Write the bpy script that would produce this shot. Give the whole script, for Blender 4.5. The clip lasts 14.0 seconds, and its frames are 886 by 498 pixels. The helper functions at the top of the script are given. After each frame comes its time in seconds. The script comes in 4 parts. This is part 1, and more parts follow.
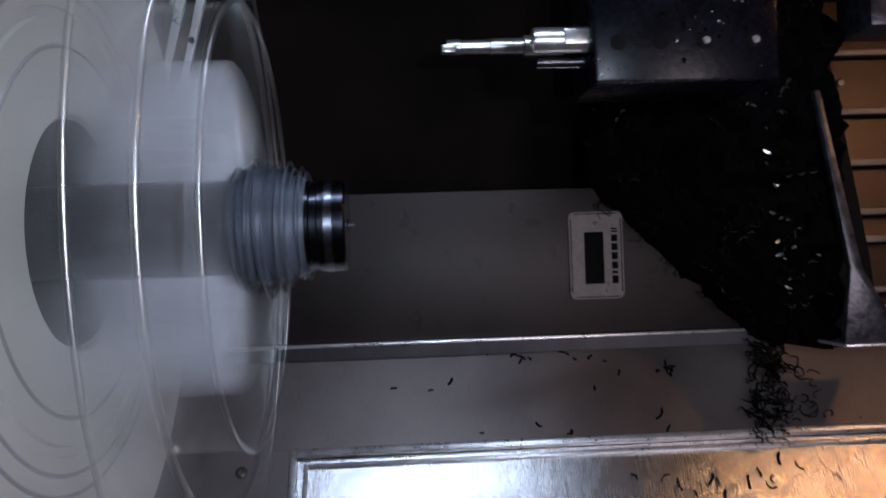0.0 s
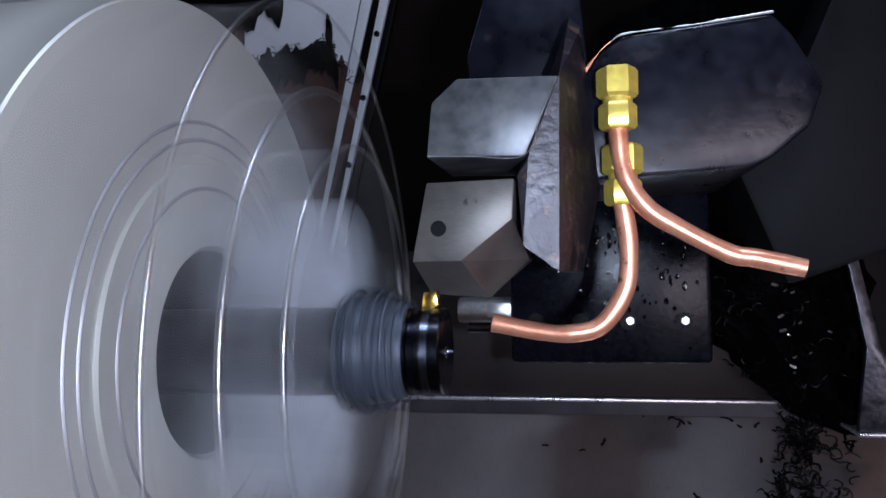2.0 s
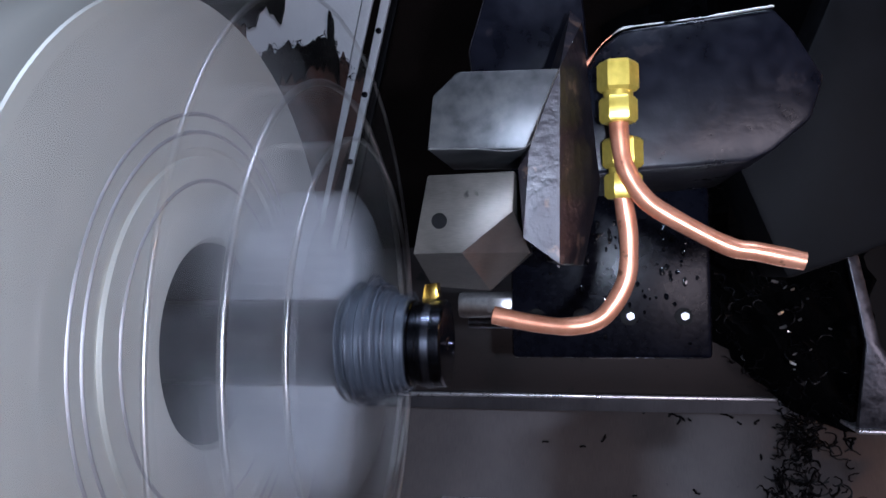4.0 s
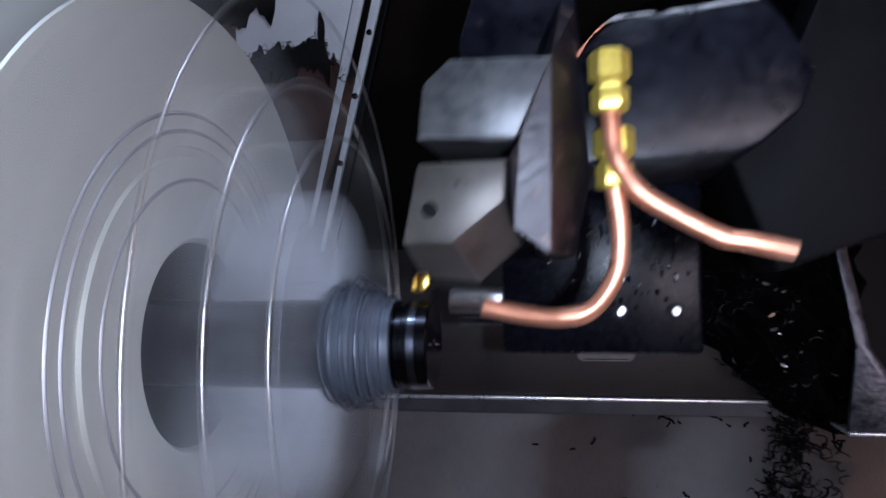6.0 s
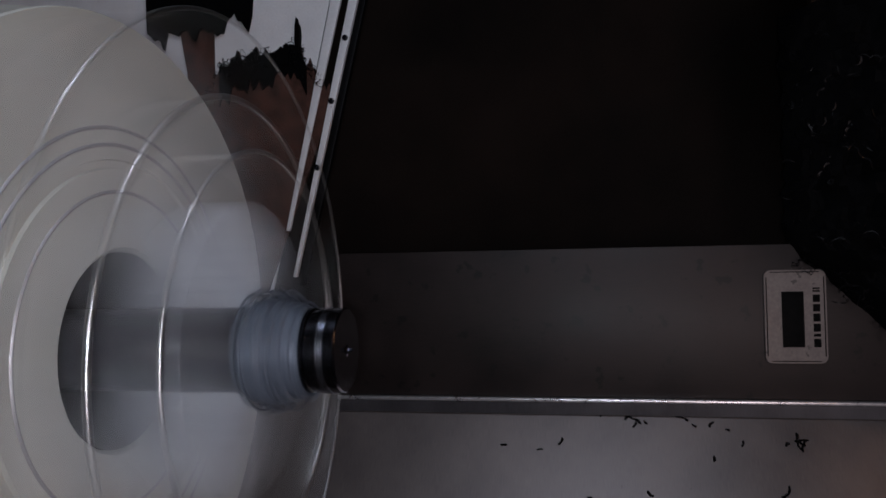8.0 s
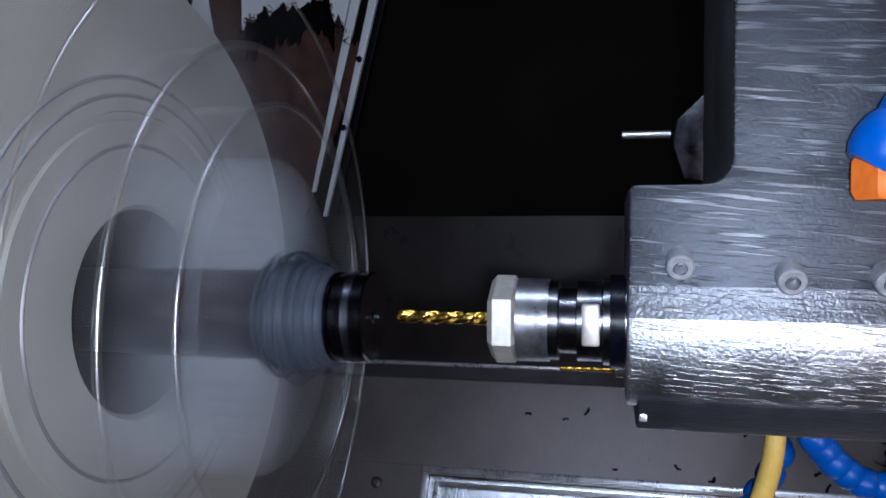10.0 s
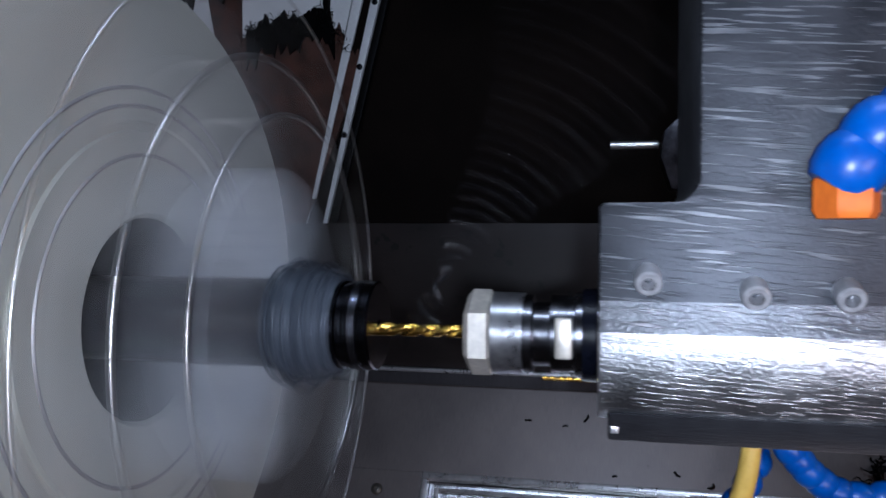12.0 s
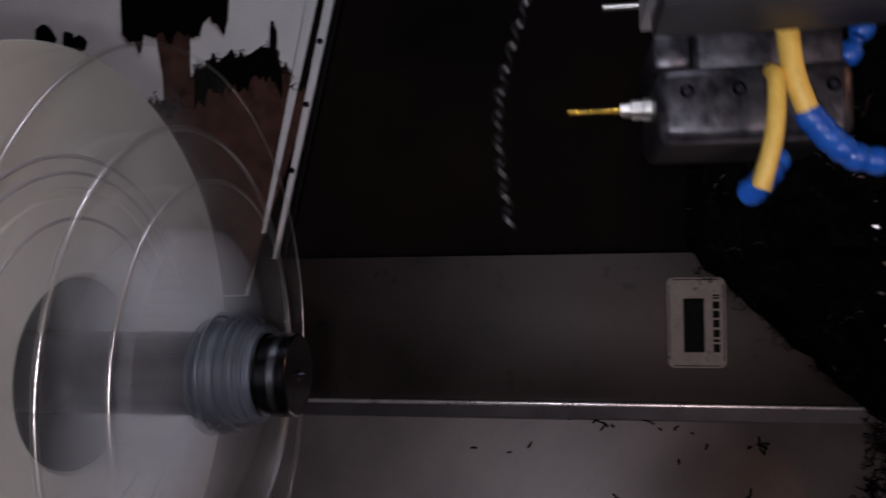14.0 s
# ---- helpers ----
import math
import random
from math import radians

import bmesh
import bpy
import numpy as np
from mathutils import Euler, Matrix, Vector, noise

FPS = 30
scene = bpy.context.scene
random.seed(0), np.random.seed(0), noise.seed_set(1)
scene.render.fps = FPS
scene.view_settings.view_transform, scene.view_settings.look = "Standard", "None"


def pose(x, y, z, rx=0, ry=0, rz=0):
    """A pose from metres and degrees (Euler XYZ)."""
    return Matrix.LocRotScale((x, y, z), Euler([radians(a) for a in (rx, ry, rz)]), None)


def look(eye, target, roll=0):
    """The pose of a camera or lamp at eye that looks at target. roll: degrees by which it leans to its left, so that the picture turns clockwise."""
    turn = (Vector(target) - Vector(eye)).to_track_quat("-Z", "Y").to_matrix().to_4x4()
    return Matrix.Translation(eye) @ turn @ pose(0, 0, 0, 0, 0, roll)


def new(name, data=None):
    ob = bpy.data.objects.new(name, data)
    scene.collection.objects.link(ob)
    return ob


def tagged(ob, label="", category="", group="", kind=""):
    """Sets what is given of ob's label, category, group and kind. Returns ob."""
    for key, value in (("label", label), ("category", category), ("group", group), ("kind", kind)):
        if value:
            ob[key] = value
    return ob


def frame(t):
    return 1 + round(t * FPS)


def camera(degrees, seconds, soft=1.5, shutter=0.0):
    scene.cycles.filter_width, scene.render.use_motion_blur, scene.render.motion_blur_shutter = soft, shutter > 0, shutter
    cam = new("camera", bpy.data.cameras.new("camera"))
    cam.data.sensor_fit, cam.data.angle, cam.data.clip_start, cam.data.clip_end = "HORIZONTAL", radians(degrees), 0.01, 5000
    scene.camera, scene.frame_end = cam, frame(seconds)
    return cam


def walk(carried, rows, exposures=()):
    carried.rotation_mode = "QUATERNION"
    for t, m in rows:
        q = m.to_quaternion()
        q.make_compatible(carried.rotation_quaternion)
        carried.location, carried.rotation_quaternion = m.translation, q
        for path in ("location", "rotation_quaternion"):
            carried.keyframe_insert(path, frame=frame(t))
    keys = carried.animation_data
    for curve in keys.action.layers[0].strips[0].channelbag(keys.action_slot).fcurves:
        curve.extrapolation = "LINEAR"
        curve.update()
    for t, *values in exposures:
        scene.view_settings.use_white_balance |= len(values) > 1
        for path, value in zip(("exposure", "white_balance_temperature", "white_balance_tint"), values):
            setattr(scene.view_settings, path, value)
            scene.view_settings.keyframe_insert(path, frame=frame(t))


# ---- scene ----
cam = camera(60.0, 14.0, soft=1.6, shutter=1.3)
# Slant of the lathe bed: everything is laid out along the bed and then leaned back as a whole.
# In bed space x runs along the spindle, z up the slant, y into the machine; the workpiece ends at the origin.
SLANT = pose(0, 0, 1.1, -40, 0, 0)
PATH = [
    (0, (0.0181, -0.2599, -0.0127), (0.124, 1.7371, 0.0147), -1.90),
    (0.5, (0.0222, -0.2631, -0.0129), (0.1049, 1.7352, -0.0121), -2.16),
    (1, (0.0415, -0.2761, -0.006), (-0.0589, 1.7213, 0.0133), -1.03),
    (1.5, (0.0498, -0.2686, 0.0216), (-0.2803, 1.7028, 0.0912), -0.09),
    (2, (0.0495, -0.2646, 0.0259), (-0.3233, 1.699, 0.0998), -0.89),
    (4.5, (0.0494, -0.2657, 0.0231), (-0.3274, 1.6972, 0.0918), -0.52),
    (5, (0.0511, -0.2648, 0.0234), (-0.3245, 1.6986, 0.0882), -0.26),
    (6, (0.0508, -0.2631, 0.0228), (-0.303, 1.7038, 0.1008), -0.62),
    (6.5, (0.0577, -0.2631, 0.0245), (-0.3106, 1.7013, 0.0993), 0.30),
    (7, (0.0685, -0.2679, 0.0261), (-0.277, 1.7002, 0.1105), -0.72),
    (9.5, (0.0946, -0.2579, 0.0226), (-0.3215, 1.6982, 0.0439), -0.33),
    (10, (0.079, -0.2508, 0.0251), (-0.3484, 1.7029, 0.0117), 0.33),
    (10.5, (0.0777, -0.2499, 0.0251), (-0.3514, 1.7033, -0.0032), 0.22),
    (11, (0.0787, -0.2529, 0.0245), (-0.3479, 1.7011, 0.0171), 0.26),
    (11.5, (0.0809, -0.2571, 0.0249), (-0.3554, 1.6947, 0.0187), 0.22),
    (12, (0.0769, -0.2544, 0.0263), (-0.3436, 1.7008, 0.0281), 0.42),
    (12.5, (0.082, -0.2579, 0.0248), (-0.3223, 1.7007, 0.0445), 0.34),
    (13, (0.0917, -0.2655, 0.0309), (-0.2979, 1.6958, 0.0695), -0.31),
    (13.5, (0.0946, -0.2676, 0.0348), (-0.2826, 1.6964, 0.0579), -0.50),
    (13.7, (0.098, -0.2716, 0.0363), (-0.27, 1.6939, 0.0781), -0.57),
    (14, (0.0999, -0.2729, 0.0378), (-0.2276, 1.6993, 0.0944), -0.75),
]
walk(cam, [(t, SLANT @ look(eye, target, roll)) for t, eye, target, roll in PATH],
     exposures=[(0, -0.36, 5550, 13), (1, -0.35, 5600, 14), (1.6, -0.23, 5400, 14), (2, -0.22, 5330, 16), (6, -0.22, 5330, 16), (6.5, -0.36, 5700, 15), (7, -0.50, 6050, 17), (9.5, -0.92, 5750, 12), (10, -0.58, 5400, 12), (12, -0.58, 5400, 12), (13, -0.88, 6000, 18), (14, -0.90, 6500, 23)])

# ---- light ----
world = bpy.data.worlds.new("world")
scene.world = world
world.use_nodes = True
world.node_tree.nodes["Background"].inputs["Color"].default_value = (0.3, 0.33, 0.4, 1)
world.node_tree.nodes["Background"].inputs["Strength"].default_value = 0.002


def lamp(name, kind, at, target, power, color, size):
    data = bpy.data.lights.new(name, kind)
    data.energy, data.color = power, color
    if kind == "AREA":
        data.shape, data.size, data.size_y = "RECTANGLE", size[0], size[1]
    else:
        data.shadow_soft_size = size
    ob = new(name, data)
    ob.matrix_basis = SLANT @ look(at, target)
    return ob


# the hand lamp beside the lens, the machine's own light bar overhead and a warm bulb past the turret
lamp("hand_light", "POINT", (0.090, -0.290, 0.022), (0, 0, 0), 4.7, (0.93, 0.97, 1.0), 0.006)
lamp("machine_light", "AREA", (0.10, -0.17, 0.54), (-0.10, 0.50, 0.06), 2.0, (0.85, 0.92, 1.0), (0.3, 0.03))
lamp("warm_bulb", "POINT", (0.80, -0.06, 0.33), (0, 0, 0), 2.8, (1.0, 0.48, 0.19), 0.03)

# added fill with no visible source; it brightens the right of the ledge
lamp("ledge_fill_light", "AREA", (0.55, -0.80, -0.12), (0.26, 0.45, -0.12), 3.9, (1.0, 0.80, 0.74), (0.3, 0.24))


# ---- materials ----
def nodes_of(name):
    m = bpy.data.materials.new(name)
    m.use_nodes = True
    nt = m.node_tree
    return m, nt, nt.nodes["Principled BSDF"]


def surface(name, base, dark, rough=0.4, metal=0.0, scale=40.0, stretch=(1, 1, 1), bump=0.1, grain=400.0, spots=None, coat=0.0, rough_var=0.15, spec=0.5):
    """Two scales of variation in colour and gloss, with fine relief; stretch draws the grain out along an axis."""
    m, nt, b = nodes_of(name)
    n, l = nt.nodes, nt.links
    co = n.new("ShaderNodeTexCoord")
    mp = n.new("ShaderNodeMapping")
    mp.inputs["Scale"].default_value = stretch
    l.new(co.outputs["Object"], mp.inputs["Vector"])
    big = n.new("ShaderNodeTexNoise")
    big.inputs["Scale"].default_value, big.inputs["Detail"].default_value, big.inputs["Roughness"].default_value = scale, 5, 0.6
    l.new(co.outputs["Object"], big.inputs["Vector"])
    fine = n.new("ShaderNodeTexNoise")
    fine.inputs["Scale"].default_value, fine.inputs["Detail"].default_value = grain, 3
    l.new(mp.outputs["Vector"], fine.inputs["Vector"])
    ramp = n.new("ShaderNodeValToRGB")
    ramp.color_ramp.elements[0].position, ramp.color_ramp.elements[1].position = 0.36, 0.62
    ramp.color_ramp.elements[0].color, ramp.color_ramp.elements[1].color = (*dark, 1), (*base, 1)
    mix = n.new("ShaderNodeMath")
    mix.operation = "MULTIPLY_ADD"
    mix.inputs[1].default_value = 0.35
    l.new(fine.outputs["Fac"], mix.inputs[0])
    half = n.new("ShaderNodeMath")
    half.operation = "MULTIPLY"
    half.inputs[1].default_value = 0.65
    l.new(big.outputs["Fac"], half.inputs[0])
    l.new(half.outputs[0], mix.inputs[2])
    l.new(mix.outputs[0], ramp.inputs["Fac"])
    colour = ramp.outputs["Color"]
    if spots:
        col, amount, size = spots
        sp = n.new("ShaderNodeTexNoise")
        sp.inputs["Scale"].default_value, sp.inputs["Detail"].default_value = size, 6
        l.new(co.outputs["Object"], sp.inputs["Vector"])
        cut = n.new("ShaderNodeMapRange")
        cut.inputs["From Min"].default_value, cut.inputs["From Max"].default_value = 1 - amount, 1.04 - amount
        l.new(sp.outputs["Fac"], cut.inputs["Value"])
        mx = n.new("ShaderNodeMix")
        mx.data_type = "RGBA"
        mx.inputs["B"].default_value = (*col, 1)
        l.new(cut.outputs["Result"], mx.inputs["Factor"])
        l.new(colour, mx.inputs["A"])
        colour = mx.outputs["Result"]
    l.new(colour, b.inputs["Base Color"])
    rr = n.new("ShaderNodeMapRange")
    rr.inputs["To Min"].default_value, rr.inputs["To Max"].default_value = max(0.03, rough - rough_var), min(1, rough + rough_var)
    l.new(mix.outputs[0], rr.inputs["Value"])
    l.new(rr.outputs["Result"], b.inputs["Roughness"])
    bp = n.new("ShaderNodeBump")
    bp.inputs["Strength"].default_value, bp.inputs["Distance"].default_value = bump, 0.001
    l.new(fine.outputs["Fac"], bp.inputs["Height"])
    l.new(bp.outputs["Normal"], b.inputs["Normal"])
    b.inputs["Metallic"].default_value = metal
    b.inputs["Coat Weight"].default_value = coat
    b.inputs["Coat Roughness"].default_value = 0.15
    b.inputs["Specular IOR Level"].default_value = spec
    return m


CHUCK = surface("ground_chuck_steel", (0.585, 0.582, 0.525), (0.385, 0.385, 0.35), 0.48, 0.6, 30, (1, 1, 1), 0.08, 500)
JAW = surface("soft_jaw_steel", (0.34, 0.33, 0.335), (0.20, 0.195, 0.20), 0.5, 0.7, 60, (1, 1, 1), 0.1, 600)
NOSE = surface("ground_jaw_steel", (0.36, 0.37, 0.40), (0.24, 0.25, 0.275), 0.42, 0.55, 60, (1, 1, 1), 0.1, 600)
BORE = surface("near_black_bore", (0.012, 0.012, 0.014), (0.006, 0.006, 0.007), 0.5, 0.1, 50)
BAR = surface("black_bar_steel", (0.026, 0.026, 0.032), (0.012, 0.012, 0.016), 0.4, 0.3, 80, (1, 1, 1), 0.06, 700)
TURNED = surface("blue_swarf", (0.10, 0.115, 0.145), (0.04, 0.048, 0.064), 0.45, 0.45, 30, (30, 1, 1), 0.35, 32)
POLISHED = surface("wet_dark_steel", (0.085, 0.09, 0.11), (0.035, 0.037, 0.047), 0.2, 1.0, 60, (40, 1, 1), 0.1, 300, rough_var=0.06)
WET = surface("wet_grey_steel", (0.42, 0.42, 0.44), (0.24, 0.24, 0.26), 0.3, 0.9, 90, (1, 1, 1), 0.08, 400)
SHANK = surface("dark_collet_steel", (0.20, 0.20, 0.22), (0.09, 0.09, 0.105), 0.24, 1.0, 90, (1, 1, 1), 0.08, 400)
NUT = surface("satin_steel", (0.66, 0.62, 0.55), (0.46, 0.43, 0.39), 0.42, 0.6, 120, (1, 1, 1), 0.05, 500)
BLACK = surface("plain_black", (0.004, 0.004, 0.005), (0.002, 0.002, 0.002), 0.5, 0.0, 60, spec=0.1)
SCREW = surface("zinc_screw", (0.62, 0.62, 0.65), (0.42, 0.42, 0.45), 0.34, 0.5, 120, (1, 1, 1), 0.06, 500)
BRIGHT = surface("bright_steel", (0.75, 0.74, 0.72), (0.5, 0.5, 0.5), 0.3, 0.9, 120, (1, 1, 1), 0.06, 500, rough_var=0.08)
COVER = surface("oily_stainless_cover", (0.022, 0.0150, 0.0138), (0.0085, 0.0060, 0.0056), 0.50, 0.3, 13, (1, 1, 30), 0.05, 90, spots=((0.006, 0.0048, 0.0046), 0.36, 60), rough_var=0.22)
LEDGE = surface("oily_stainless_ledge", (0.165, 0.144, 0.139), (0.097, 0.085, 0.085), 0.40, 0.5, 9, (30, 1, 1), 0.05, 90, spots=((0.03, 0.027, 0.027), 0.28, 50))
FLANGE = surface("dull_steel_flange", (0.075, 0.074, 0.082), (0.035, 0.034, 0.039), 0.42, 0.5, 14, (30, 1, 1), 0.06, 90, spots=((0.03, 0.028, 0.03), 0.30, 60))
EDGE = surface("bare_steel_edge", (0.8, 0.8, 0.82), (0.55, 0.55, 0.58), 0.3, 0.8, 80)
TRAY = surface("bright_sheet", (0.62, 0.62, 0.63), (0.5, 0.5, 0.51), 0.27, 1.0, 10, (60, 1, 1), 0.12, 60, rough_var=0.05)
# back wall brown, taken down to near black for the shadow there
UPPER = surface("shadowed_brown_sheet", (0.0112, 0.0078, 0.0064), (0.0033, 0.0024, 0.0021), 0.8, 0.0, 6, spec=0.05)
WHITE = surface("white_paint", (0.84, 0.85, 0.87), (0.72, 0.73, 0.75), 0.45, 0.0, 20, spots=((0.1, 0.07, 0.055), 0.27, 70))
RUST = surface("brown_chip_dirt", (0.10, 0.046, 0.034), (0.03, 0.016, 0.012), 0.8, 0.0, 60, (1, 1, 1), 0.8, 500, spec=0.2)
SWARF = surface("black_swarf", (0.004, 0.004, 0.005), (0.0015, 0.0015, 0.002), 0.35, 0.0, 200, (1, 1, 1), 0.3, 900, spec=0.16)
HEAP = surface("packed_black_swarf", (0.003, 0.003, 0.0035), (0.001, 0.001, 0.001), 0.9, 0.0, 200, (1, 1, 1), 0.5, 900, spec=0.05)
CHIP = surface("blued_chip_steel", (0.008, 0.008, 0.011), (0.003, 0.003, 0.0045), 0.36, 0.1, 200)
BLACKBOX = surface("black_oxide_holder", (0.004, 0.0045, 0.009), (0.0015, 0.0017, 0.0035), 0.27, 0.0, 40, (1, 1, 1), 0.12, 240, spots=((0.012, 0.012, 0.018), 0.27, 190), spec=0.13, rough_var=0.12)
# for the added strips that draw highlight lines on the jaws
RING = surface("highlight_strip_steel", (0.66, 0.655, 0.65), (0.58, 0.58, 0.58), 0.34, 1.0, 80, rough_var=0.05)
BAND = surface("highlight_band", (0.22, 0.235, 0.28), (0.15, 0.16, 0.2), 0.22, 1.0, 60, (40, 1, 1), 0.15, 300)
CHEEK = surface("worn_purple_casting", (0.024, 0.020, 0.026), (0.008, 0.0075, 0.011), 0.40, 0.3, 60, (1, 1, 1), 0.5, 260, spots=((0.080, 0.052, 0.042), 0.40, 120), rough_var=0.22)
# darker copy of the casting, with shade mixed into its colour
SHADE = surface("shaded_casting", (0.004, 0.004, 0.005), (0.0015, 0.0015, 0.002), 0.6, 0.0, 30, (1, 1, 1), 0.15, 180, spec=0.09)
CLAMP = surface("oily_clamp_steel", (0.115, 0.119, 0.122), (0.050, 0.053, 0.058), 0.42, 0.6, 70, (1, 1, 1), 0.08, 260, spots=((0.02, 0.02, 0.024), 0.36, 90), rough_var=0.2)
CAST = surface("dark_casting", (0.0072, 0.0078, 0.0138), (0.0022, 0.0025, 0.005), 0.32, 0.05, 45, (1, 1, 1), 0.16, 190, spots=((0.016, 0.014, 0.018), 0.36, 70), spec=0.28, rough_var=0.22)
COPPER = surface("copper_tube", (0.98, 0.47, 0.29), (0.84, 0.34, 0.19), 0.34, 0.7, 90, (1, 1, 1), 0.06, 400, spots=((0.28, 0.10, 0.055), 0.32, 95))
BRASS = surface("brass", (0.92, 0.72, 0.14), (0.72, 0.54, 0.08), 0.34, 0.6, 80, (1, 1, 1), 0.08, 400)
GOLD = surface("tin_coating", (0.95, 0.62, 0.12), (0.75, 0.45, 0.08), 0.2, 1.0, 120)
def scratched(name, base, dark, mark, rough, metal, cast, amount):
    """Machined steel: cast grain in the relief and sparse long scratches along x."""
    m, nt, b = nodes_of(name)
    n, l = nt.nodes, nt.links
    co = n.new("ShaderNodeTexCoord")
    mp = n.new("ShaderNodeMapping")
    mp.inputs["Scale"].default_value = (55, 1300, 1300)
    slant = n.new("ShaderNodeMapping")
    slant.inputs["Rotation"].default_value = (0, radians(-5), 0)
    l.new(co.outputs["Object"], slant.inputs["Vector"])
    l.new(slant.outputs["Vector"], mp.inputs["Vector"])
    line = n.new("ShaderNodeTexNoise")
    line.inputs["Scale"].default_value, line.inputs["Detail"].default_value = 1.0, 2
    l.new(mp.outputs["Vector"], line.inputs["Vector"])
    cut = n.new("ShaderNodeMapRange")
    cut.inputs["From Min"].default_value, cut.inputs["From Max"].default_value = 1 - amount, 1.06 - amount
    l.new(line.outputs["Fac"], cut.inputs["Value"])
    patch = n.new("ShaderNodeTexNoise")
    patch.inputs["Scale"].default_value, patch.inputs["Detail"].default_value = 38, 2
    l.new(co.outputs["Object"], patch.inputs["Vector"])
    where = n.new("ShaderNodeMapRange")
    where.inputs["From Min"].default_value, where.inputs["From Max"].default_value = 0.34, 0.54
    l.new(patch.outputs["Fac"], where.inputs["Value"])
    worn = n.new("ShaderNodeMath")
    worn.operation = "MULTIPLY"
    l.new(cut.outputs["Result"], worn.inputs[0])
    l.new(where.outputs["Result"], worn.inputs[1])
    wide = n.new("ShaderNodeTexNoise")
    wide.inputs["Scale"].default_value, wide.inputs["Detail"].default_value = 45, 5
    l.new(co.outputs["Object"], wide.inputs["Vector"])
    grain = n.new("ShaderNodeTexNoise")
    grain.inputs["Scale"].default_value, grain.inputs["Detail"].default_value = 900, 2
    l.new(co.outputs["Object"], grain.inputs["Vector"])
    ramp = n.new("ShaderNodeValToRGB")
    ramp.color_ramp.elements[0].position, ramp.color_ramp.elements[1].position = 0.35, 0.65
    ramp.color_ramp.elements[0].color, ramp.color_ramp.elements[1].color = (*dark, 1), (*base, 1)
    l.new(wide.outputs["Fac"], ramp.inputs["Fac"])
    mx = n.new("ShaderNodeMix")
    mx.data_type = "RGBA"
    mx.inputs["B"].default_value = (*mark, 1)
    l.new(worn.outputs[0], mx.inputs["Factor"])
    l.new(ramp.outputs["Color"], mx.inputs["A"])
    l.new(mx.outputs["Result"], b.inputs["Base Color"])
    rr = n.new("ShaderNodeMapRange")
    rr.inputs["To Min"].default_value, rr.inputs["To Max"].default_value = rough - 0.1, rough + 0.14
    l.new(wide.outputs["Fac"], rr.inputs["Value"])
    l.new(rr.outputs["Result"], b.inputs["Roughness"])
    b.inputs["Metallic"].default_value = metal
    b1 = n.new("ShaderNodeBump")
    b1.inputs["Strength"].default_value, b1.inputs["Distance"].default_value = cast, 0.001
    l.new(grain.outputs["Fac"], b1.inputs["Height"])
    b2 = n.new("ShaderNodeBump")
    b2.inputs["Strength"].default_value, b2.inputs["Distance"].default_value = 0.5, 0.0006
    l.new(worn.outputs[0], b2.inputs["Height"])
    l.new(b1.outputs["Normal"], b2.inputs["Normal"])
    l.new(b2.outputs["Normal"], b.inputs["Normal"])
    return m


# three finishes of block steel; the nose highlight is also in their colour
BLOCK = scratched("highlight_block_steel", (0.72, 0.73, 0.76), (0.48, 0.49, 0.52), (0.80, 0.80, 0.82), 0.40, 1.0, 0.36, 0.44)
BLOCKMID = scratched("highlight_fade_steel", (0.17, 0.175, 0.19), (0.10, 0.105, 0.12), (0.30, 0.30, 0.32), 0.38, 0.8, 0.34, 0.45)
BLOCKFACE = scratched("scratched_shaded_face", (0.055, 0.058, 0.068), (0.030, 0.032, 0.039), (0.15, 0.155, 0.17), 0.42, 0.65, 0.16, 0.455)
TOOLSTEEL = surface("grey_tool_steel", (0.115, 0.107, 0.096), (0.065, 0.061, 0.055), 0.42, 0.6, 50, (1, 1, 14), 0.10, 300, spots=((0.03, 0.028, 0.027), 0.30, 110))
# for the block's underside, with its shade put into the colour
UNDERSIDE = surface("oily_shaded_underside", (0.040, 0.041, 0.047), (0.018, 0.018, 0.022), 0.45, 0.2, 40, (8, 60, 60), 0.3, 22)
BLOCKDARK = surface("oiled_block_steel", (0.09, 0.09, 0.105), (0.018, 0.018, 0.024), 0.32, 0.6, 75, (1, 1, 1), 0.25, 220)
BLUE = surface("blue_plastic", (0.01, 0.12, 0.55), (0.008, 0.08, 0.42), 0.35, 0.0, 90)
ORANGE = surface("orange_plastic", (0.95, 0.22, 0.02), (0.8, 0.16, 0.015), 0.4, 0.0, 90)
YELLOW = surface("yellow_plastic", (0.9, 0.62, 0.14), (0.78, 0.5, 0.09), 0.45, 0.0, 90)
PLATE = surface("label_plate", (0.15, 0.125, 0.115), (0.09, 0.075, 0.07), 0.5, 0.2, 60, spots=((0.05, 0.042, 0.04), 0.35, 120))
INK = surface("label_ink", (0.008, 0.0075, 0.0075), (0.004, 0.004, 0.004), 0.7, 0.0, 90, spec=0.02)
SLAT = surface("end_cover_sheet", (0.058, 0.037, 0.025), (0.030, 0.019, 0.013), 0.36, 0.5, 12, (1, 1, 30), 0.05, 80, spots=((0.02, 0.014, 0.01), 0.3, 50))
SLATLIP = surface("worn_lip_sheet", (0.22, 0.18, 0.15), (0.12, 0.095, 0.08), 0.4, 0.5, 40, (30, 1, 1), 0.08, 90)
OIL = surface("oil_film", (0.004, 0.0045, 0.007), (0.002, 0.0022, 0.0035), 0.14, 0.0, 60, (1, 1, 1), 0.1, 500, spec=0.55, rough_var=0.05)
